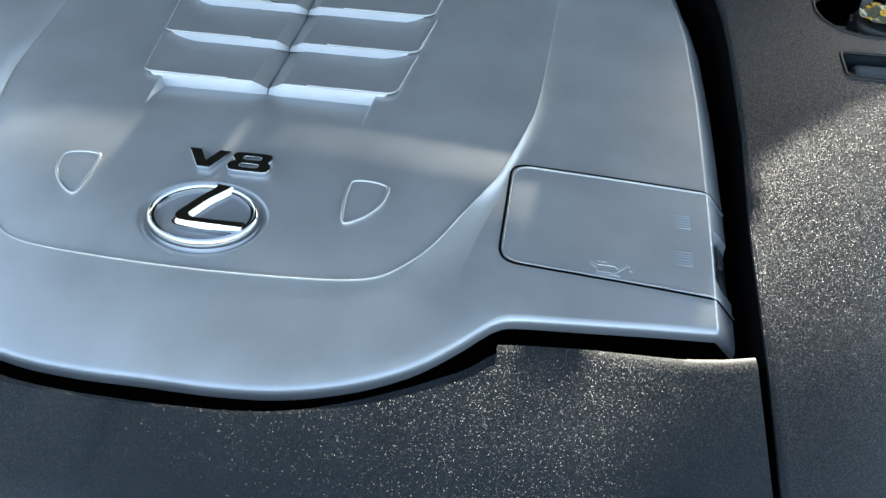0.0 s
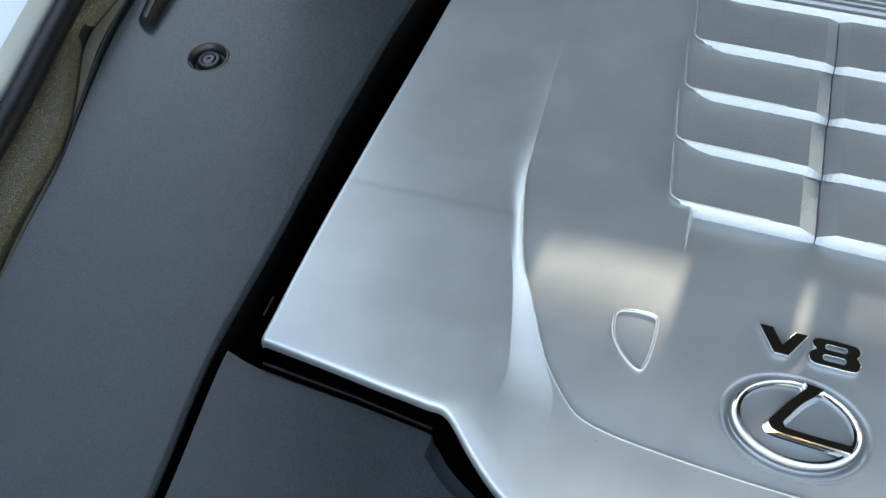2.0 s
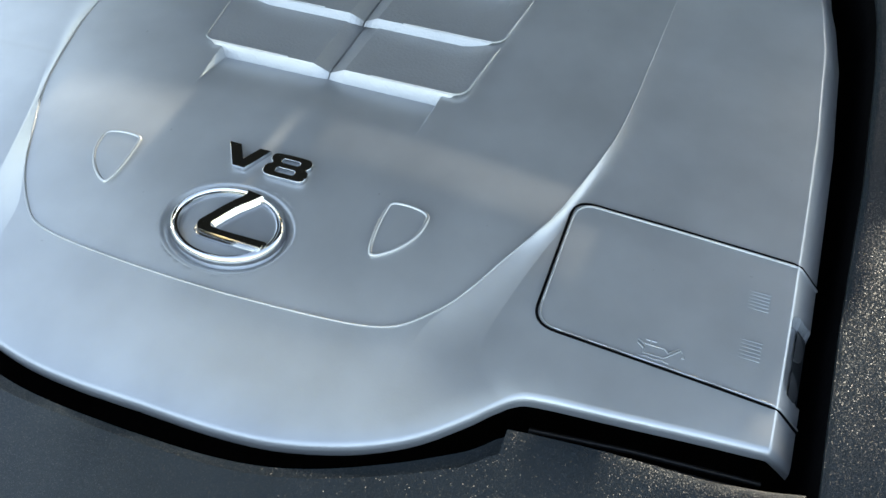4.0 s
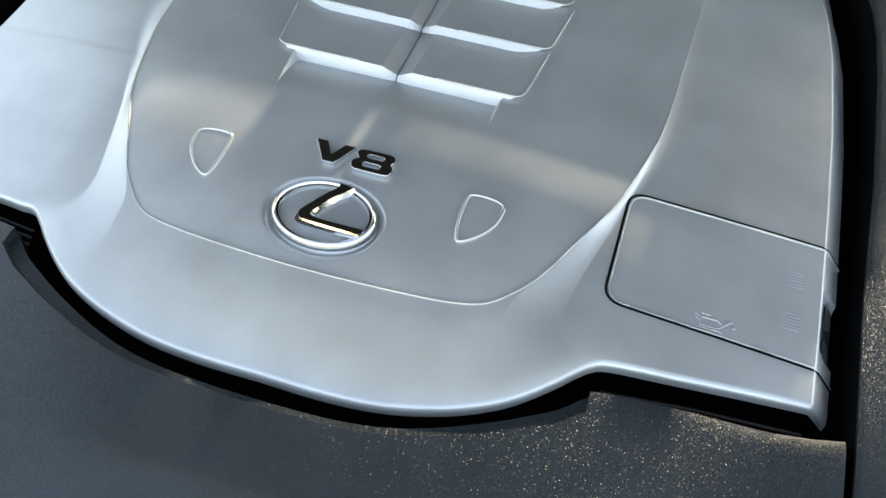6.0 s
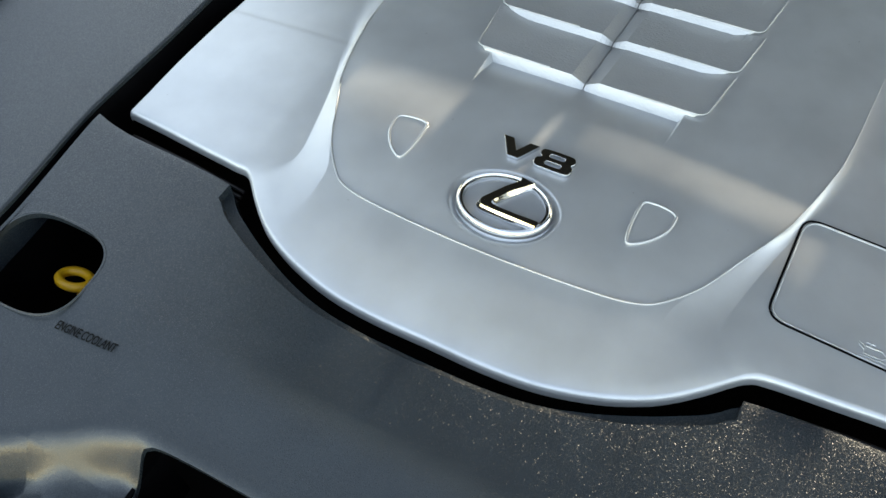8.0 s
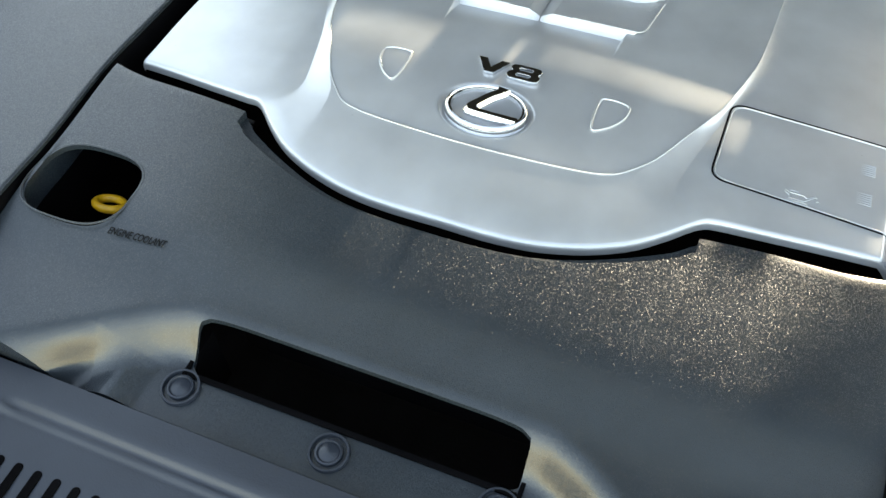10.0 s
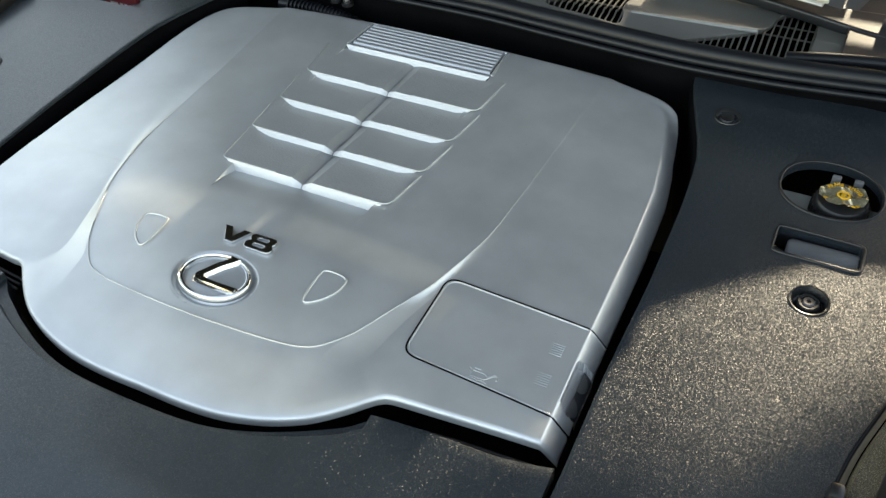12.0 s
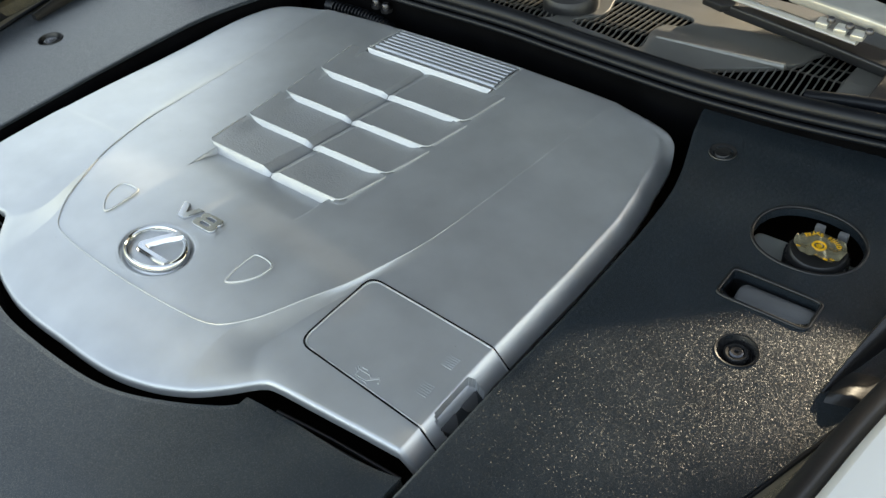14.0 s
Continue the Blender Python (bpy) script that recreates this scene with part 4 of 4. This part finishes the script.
lever = tagged(part("seal_clip", box(bmesh.new(), .506, .517, .000, .013, .903, .915, .003), BLACK), "small black clip on the felt strip", "clip")

# ---- rear of the bay: bulkhead, seal, cowl with grilles, wiper ----
SEAL = [(-.75, .538, .917), (-.47, .515, .915), (-.3, .504, .912), (-.12, .505, .910), (.03, .505, .910), (.12, .499, .910), (.22, .491, .911), (.285, .487, .912), (.34, .487, .913), (.394, .489, .914), (.474, .496, .916), (.6, .510, .919), (.75, .528, .922)]
# The shade under the hood is put into the bulkhead's near-black colour.
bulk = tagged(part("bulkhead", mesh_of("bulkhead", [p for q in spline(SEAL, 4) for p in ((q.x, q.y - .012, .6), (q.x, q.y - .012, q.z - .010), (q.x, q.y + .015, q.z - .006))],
              [f for i in range((len(SEAL) - 1) * 4) for f in ([3 * i, 3 * i + 3, 3 * i + 4, 3 * i + 1], [3 * i + 1, 3 * i + 4, 3 * i + 5, 3 * i + 2])], DARK)), "bulkhead behind the engine, near-black for shade", "bulkhead", kind="structure")
seal = thing("cowl_seal", "long black rubber seal along the cowl", "rubber seal")
part("bulb", tube("bulb", [p + Vector((0, -.003, -.002)) for p in spline(SEAL, 8)], .0090, RUBBER, sides=16), None, seal)
part("lip", tube("lip", [p + Vector((0, -.0135, -.007)) for p in spline(SEAL, 8)], .0045, RUBBER, sides=10), None, seal)
part("lip", tube("lip", [p + Vector((0, -.0185, -.0145)) for p in spline(SEAL, 8)], .0035, RUBBER, sides=10), None, seal)
part("lip", tube("lip", [p + Vector((0, .0115, -.0055)) for p in spline(SEAL, 8)], .0028, PAINT, sides=12), None, seal, "pale painted edge behind the seal")


def seal_y(x):
    return float(np.interp(x, [p[0] for p in SEAL], [p[1] for p in SEAL]))


GRILLES = [[(.269, .522), (.292, .517), (.327, .516), (.371, .521), (.401, .536), (.406, .548), (.406, .601), (.399, .622), (.378, .627), (.363, .612), (.357, .582), (.344, .562), (.316, .546)],
           [(.101, .537), (.150, .529), (.190, .525), (.196, .538), (.190, .562), (.193, .586), (.214, .599), (.211, .624), (.160, .630), (.112, .628), (.120, .590), (.118, .566)],
           [(-.05, .532), (.03, .529), (.066, .530), (.078, .55), (.06, .61), (-.05, .62)],
           [(.60, .545), (.70, .55), (.71, .63), (.62, .62)]]
cowl = thing("windscreen_cowl", "grey black plastic cowl with air grilles below the windscreen", "cowl")


def crease_y(x):
    return .552 + .062 * (x - .202)


def cowl_drop(x, y):
    """How far the cowl falls off in front of its crease and behind it."""
    ahead = float(smooth(x, .17, .215)) * (x < .7)
    return ahead * .16 * max(0, crease_y(x) - y) * (y > .515) + .14 * min(max(0, y - crease_y(x)), .12)


outer = [(x, seal_y(x) + .006) for x in np.linspace(-.7, .72, 50)] + [(.72, .72), (-.7, .72)]
loops = [outer] + [[(p.x, p.y) for p in spline([(a, b, 0) for a, b in g], 4, True)][::-1] for g in GRILLES]
cowl_me = plate("panel", loops, .894, .900, COWL, .001)
cowl_bm = bmesh.new()
cowl_bm.from_mesh(cowl_me)
for x, y, nx, ny in [(0, v, 0, 1) for v in (.57, .59, .62, .66)] + [(v, 0, 1, 0) for v in (.17, .185, .20, .215, .24, .26, .285, .35, .42)] + [(.202, .552, -.062, 1), (.202, .549, -.062, 1), (.202, .555, -.062, 1), (.202, .530, -.062, 1)]:
    bmesh.ops.bisect_plane(cowl_bm, geom=cowl_bm.verts[:] + cowl_bm.edges[:] + cowl_bm.faces[:], plane_co=(x, y, 0), plane_no=(nx, ny, 0))
for v in cowl_bm.verts:
    v.co.z -= cowl_drop(v.co.x, v.co.y)
cowl_bm.to_mesh(cowl_me)
cowl_bm.free()
for f in cowl_me.polygons:
    f.use_smooth = True
cowl_me.set_sharp_from_angle(angle=radians(30))
part("panel", cowl_me, None, cowl)
part("crease_bead", tube("crease_bead", [(x, crease_y(x), .8996) for x in np.linspace(.203, .346, 20)], lambda f: .0018 + .0016 * f, CREASE_GLINT, sides=14), None, cowl, "rounded edge along the cowl's crease, pale for its sun glint")
# Near-black wall and floor added; they paint the shade seen between the bars.
part("plenum_wall", box(bmesh.new(), -.7, .72, .700, .706, .76, .877), DARK, cowl, "near-black wall added for the shade below the grilles")
part("grille_floor", box(bmesh.new(), -.7, .72, .50, .72, .76, .765), DARK, cowl, "near-black floor for the shade below the grilles")


def span(poly, x):
    """Where a slat at this x crosses a grille."""
    ok = []
    for y in np.linspace(.505, .64, 140):
        c = False
        for (x0, y0), (x1, y1) in zip(poly, poly[1:] + poly[:1]):
            if (y0 > y) != (y1 > y) and x < x0 + (y - y0) / (y1 - y0) * (x1 - x0):
                c = not c
        if c:
            ok.append(y)
    return (min(ok) - .002, max(ok) + .002) if len(ok) > 3 else None


for g in GRILLES:
    x0, x1 = min(p[0] for p in g), max(p[0] for p in g)
    k = x0 + .003
    while k < x1:
        s_ = span(g, k)
        if s_:
            part("grille_bar", tube("grille_bar", [(k, y, .8982 - cowl_drop(k, y) - .002 * (abs(y - crease_y(k)) > .004)) for y in np.linspace(s_[0], s_[1], 17)], .0010, COWL, sides=6, flat=1.5), None, cowl)
        k += .0074
    for y in (.572, .600):
        xs_ = [x for x in np.linspace(x0, x1, 80) if span(g, x) and span(g, x)[0] < y < span(g, x)[1]]
        if len(xs_) > 4:
            part("grille_bar", tube("grille_bar", [(x, y, .8930 - cowl_drop(x, y)) for x in np.linspace(xs_[0] - .003, xs_[-1] + .003, 12)], .0007, COWL, sides=6, flat=1.5), None, cowl)
end = thing("cowl_end_cover", "black plastic end cover of the cowl with a curved hose", "cowl cover")
part("body", plate("body", [[(.436, .530), (.50, .522), (.60, .535), (.71, .555), (.71, .70), (.46, .70), (.438, .62)]], .8985, .9060, BLACK, .002), None, end)
part("rib", plate("rib", [[(.47, .60), (.64, .61), (.64, .622), (.47, .612)]], .905, .914, BLACK, .002), None, end)
part("hose", tube("hose", [tuple(p) for p in spline([(.385, .516, .903), (.43, .520, .909), (.49, .527, .912), (.56, .537, .910), (.64, .552, .906)], 6)], .007, RUBBER, sides=10), None, end, "curved black hose")
wiper = thing("wiper", "pale metal wiper arm with black linkage above the cowl", "wiper")
part("arm", plate("arm", [[(.23, .700), (.30, .630), (.322, .617), (.41, .599), (.428, .594), (.436, .600), (.422, .634), (.372, .650), (.33, .690)]], .940, .952, ARM, .003), None, wiper, "broad pale metal arm")
part("rod", tube("rod", [(.20, .623, .935), (.27, .609, .935), (.332, .597, .935), (.405, .583, .934)], .0050, ARM, sides=10, flat=.55), None, wiper, "pale flat rod")
clevis = bmesh.new()
for x, y in ((.366, .594), (.386, .590), (.404, .586)):
    box(clevis, x - .007, x + .006, y - .006, y + .008, .9365, .9425, .0015)
part("clevis", clevis, ARM, wiper, "stepped metal clevis of the rod")
for x, y in ((.372, .5965), (.392, .5925), (.412, .591)):
    part("bolt", lathe("bolt", [(.0042, 0), (.0042, .003), (.003, .0045), (0, .0045)], SCREW, 12, at=(x, y, .942)), None, wiper, "small steel bolt")
part("linkage", plate("linkage", [[(.24, .640), (.36, .614), (.45, .590), (.56, .570), (.60, .60), (.56, .640), (.42, .63), (.30, .66)]], .8945, .9075, BLACK, .003), None, wiper, "black linkage under the arm")
part("tab", plate("tab", [[(.214, .640), (.240, .632), (.252, .641), (.250, .662), (.216, .664)]], .900, .909, BLACK, .002), None, wiper, "black plastic tab")
pivot = thing("wiper_pivot", "black round wiper pivot on the cowl", "wiper pivot")
part("hub", lathe("hub", [(.034, -.02), (.034, .006), (.030, .013), (.016, .016), (.014, .022), (.009, .025), (0, .025)], BLACK, 32, at=(.076, .575, .900)), None, pivot)
part("arm_foot", tube("arm_foot", [(.076, .575, .917), (.03, .582, .921), (-.07, .61, .926)], .013, BLACK, sides=10, flat=.8), None, pivot)

# ---- what closes the place: unseen sun masks at the windscreen foot, raised hood, nose, ground ----
# Unseen dark plates added behind the windscreen; their gaps shape the sun patches.
sun_masks = thing("dashboard", "unseen dark plates that shape the sun patches", "dashboard", kind="structure")


def sun_mask(name, outline, deep=.04, at=.85):
    """An unseen dark plate that masks the sun, from an outline in x and z."""
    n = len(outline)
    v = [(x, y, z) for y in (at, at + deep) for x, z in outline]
    part(name, mesh_of(name, v, [list(range(n)), list(range(n, 2 * n))[::-1]] + [[k, (k + 1) % n, n + (k + 1) % n, n + k] for k in range(n)], DARK), None, sun_masks)


sun_mask("pad_mask", [(-1.2, .984), (.565, .984), (.57, .9893), (.80, .9893), (.80, .990), (.66, .988), (.535, 1.002), (.45, 1.020), (.40, 1.034), (.385, 1.0405), (.29, 1.0425), (.1, 1.0425), (-1.2, 1.0405)])
sun_mask("slit_mask", [(.255, .9745), (1.2, .9745), (1.2, .992), (.616, .992), (.616, .9814), (.578, .9771), (.574, .985), (.255, .985)], .002)
sun_mask("slit_mask", [(.578, .9785), (.616, .9827), (.616, .993), (.578, .993)], .002)
sun_mask("far_mask", [(.80, 1.286), (.793, 1.288), (.744, 1.300), (.717, 1.312), (.696, 1.320), (.674, 1.324), (.618, 1.325), (.560, 1.330), (.520, 1.342), (.490, 1.372), (.478, 1.45), (.80, 1.45)], .02, 2.35)
sun_mask("low_mask", [(-1.2, .70), (-1.2, .957), (.02, .957), (.05, .87), (.37, .87), (.38, .902), (.44, .902), (.46, .9505), (1.2, .9505), (1.2, .70)], .002)
sun_mask("slit_mask", [(.02, .948), (.226, .9472), (.2535, .9456), (.2905, .941), (.2937, .9373), (.323, .9195), (.3545, .9064), (.38, .900), (.44, .900), (.455, .9514), (.30, .9530), (.285, .953), (.02, .953)], .002)
sun_mask("slit_mask", [(-1.2, .953), (.19, .9540), (.205, .9575), (.30, .9592), (.40, .9592), (.455, .9570), (1.2, .9560), (1.2, .972), (.27, .972), (.25, .987), (-1.2, .985)], .002)
sun_mask("streak_mask", [(.008, 1.037), (.012, 1.060), (.060, 1.066), (.0755, 1.060), (.0755, 1.037)])
sun_mask("streak_mask", [(.086, 1.037), (.086, 1.058), (.102, 1.092), (.103, 1.037)])
sun_mask("lid_mask", [(.288, 1.030), (.288, 1.060), (.30, 1.069), (.33, 1.069), (.336, 1.0610), (.386, 1.0600), (.396, 1.050), (.43, 1.036)])
sun_mask("wing_mask", [(-1.2, 1.03), (-.090, 1.03), (-.076, 1.0585), (.0, 1.0620), (.055, 1.0665), (.045, 1.10), (-.02, 1.2), (-1.2, 1.2)])
sun_mask("band_mask", [(.10, 1.0515), (.288, 1.0515), (.288, 1.066), (.10, 1.066)])
# Unseen dark shell, added to block low sky light; its rear opening passes the sun.
cabin = thing("cabin", "unseen dark shell that blocks light from behind the windscreen", "car cabin", kind="structure")
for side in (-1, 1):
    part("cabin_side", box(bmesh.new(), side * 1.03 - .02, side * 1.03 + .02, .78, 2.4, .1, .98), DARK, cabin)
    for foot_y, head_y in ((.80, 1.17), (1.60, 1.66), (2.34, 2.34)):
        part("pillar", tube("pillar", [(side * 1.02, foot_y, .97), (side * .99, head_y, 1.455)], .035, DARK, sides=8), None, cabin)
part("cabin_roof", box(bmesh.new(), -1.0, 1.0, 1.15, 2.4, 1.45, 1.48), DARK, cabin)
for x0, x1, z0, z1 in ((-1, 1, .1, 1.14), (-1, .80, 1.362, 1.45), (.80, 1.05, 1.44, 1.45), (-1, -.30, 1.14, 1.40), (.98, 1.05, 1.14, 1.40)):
    part("cabin_sun_mask", box(bmesh.new(), x0, x1, 2.4, 2.43, z0, z1), DARK, cabin)
hood = thing("raised_hood", "raised dark hood with a black insulation liner", "car hood")
hx = [(-.64, .68, 1.092), (.76, .68, 1.092), (.73, -.12, 1.95), (-.60, -.12, 1.95)]
nrm = Vector((0, .82, .71)).normalized() * .03
hv = [Vector(p) for p in hx] + [Vector(p) + nrm for p in hx]
for sx in (-1, 1):
    part("hinge", tube("hinge", [(sx * .70, .62, .90), (sx * .705, .65, 1.0), (sx * .70, .68, 1.08)], .012, BLACK), None, hood, "black hood hinge")
part("liner", mesh_of("liner", hv, [[0, 1, 2, 3], [7, 6, 5, 4], [0, 4, 5, 1], [1, 5, 6, 2], [2, 6, 7, 3], [3, 7, 4, 0]], LINER), None, hood)
hood_v = (Vector((0, -.12, 1.95)) - Vector((0, .68, 1.092))).normalized()
down = -nrm.normalized() * .006
for x0, x1, v0, v1 in ((-.635, -.52, .02, 1.18), (.69, .755, .02, 1.18), (-.52, .69, .02, .06), (-.52, .69, .96, 1.18)):
    c0 = [Vector((x, .68, 1.092)) + hood_v * v + down for x, v in ((x0, v0), (x1, v0), (x1 - (.03 if x1 > .74 else 0), v1), (x0 + (.05 if x0 < -.6 else 0), v1))]
    c1 = [p + down * .6 for p in c0]
    part("painted_rim", mesh_of("painted_rim", c0 + c1, [[0, 1, 2, 3], [7, 6, 5, 4], [0, 4, 5, 1], [1, 5, 6, 2], [2, 6, 7, 3], [3, 7, 4, 0]], PAINT), None, hood, "pale painted rim of the hood's underside")
ground = tagged(part("ground", mesh_of("ground", [(-800, -800, 0), (800, -800, 0), (800, 800, 0), (-800, 800, 0)], [[0, 1, 2, 3]], ASPHALT)), "grey asphalt ground under the car", "ground", kind="structure")

bracket = thing("gap_bracket", "pale worn metal bracket in the dark gap", "bracket")
part("plate", box(bmesh.new(), -.347, -.332, .000, .016, .866, .868, .0006), TROUGH, bracket)
part("foot", box(bmesh.new(), -.341, -.337, .005, .011, .60, .8684, .001), DARK, bracket)
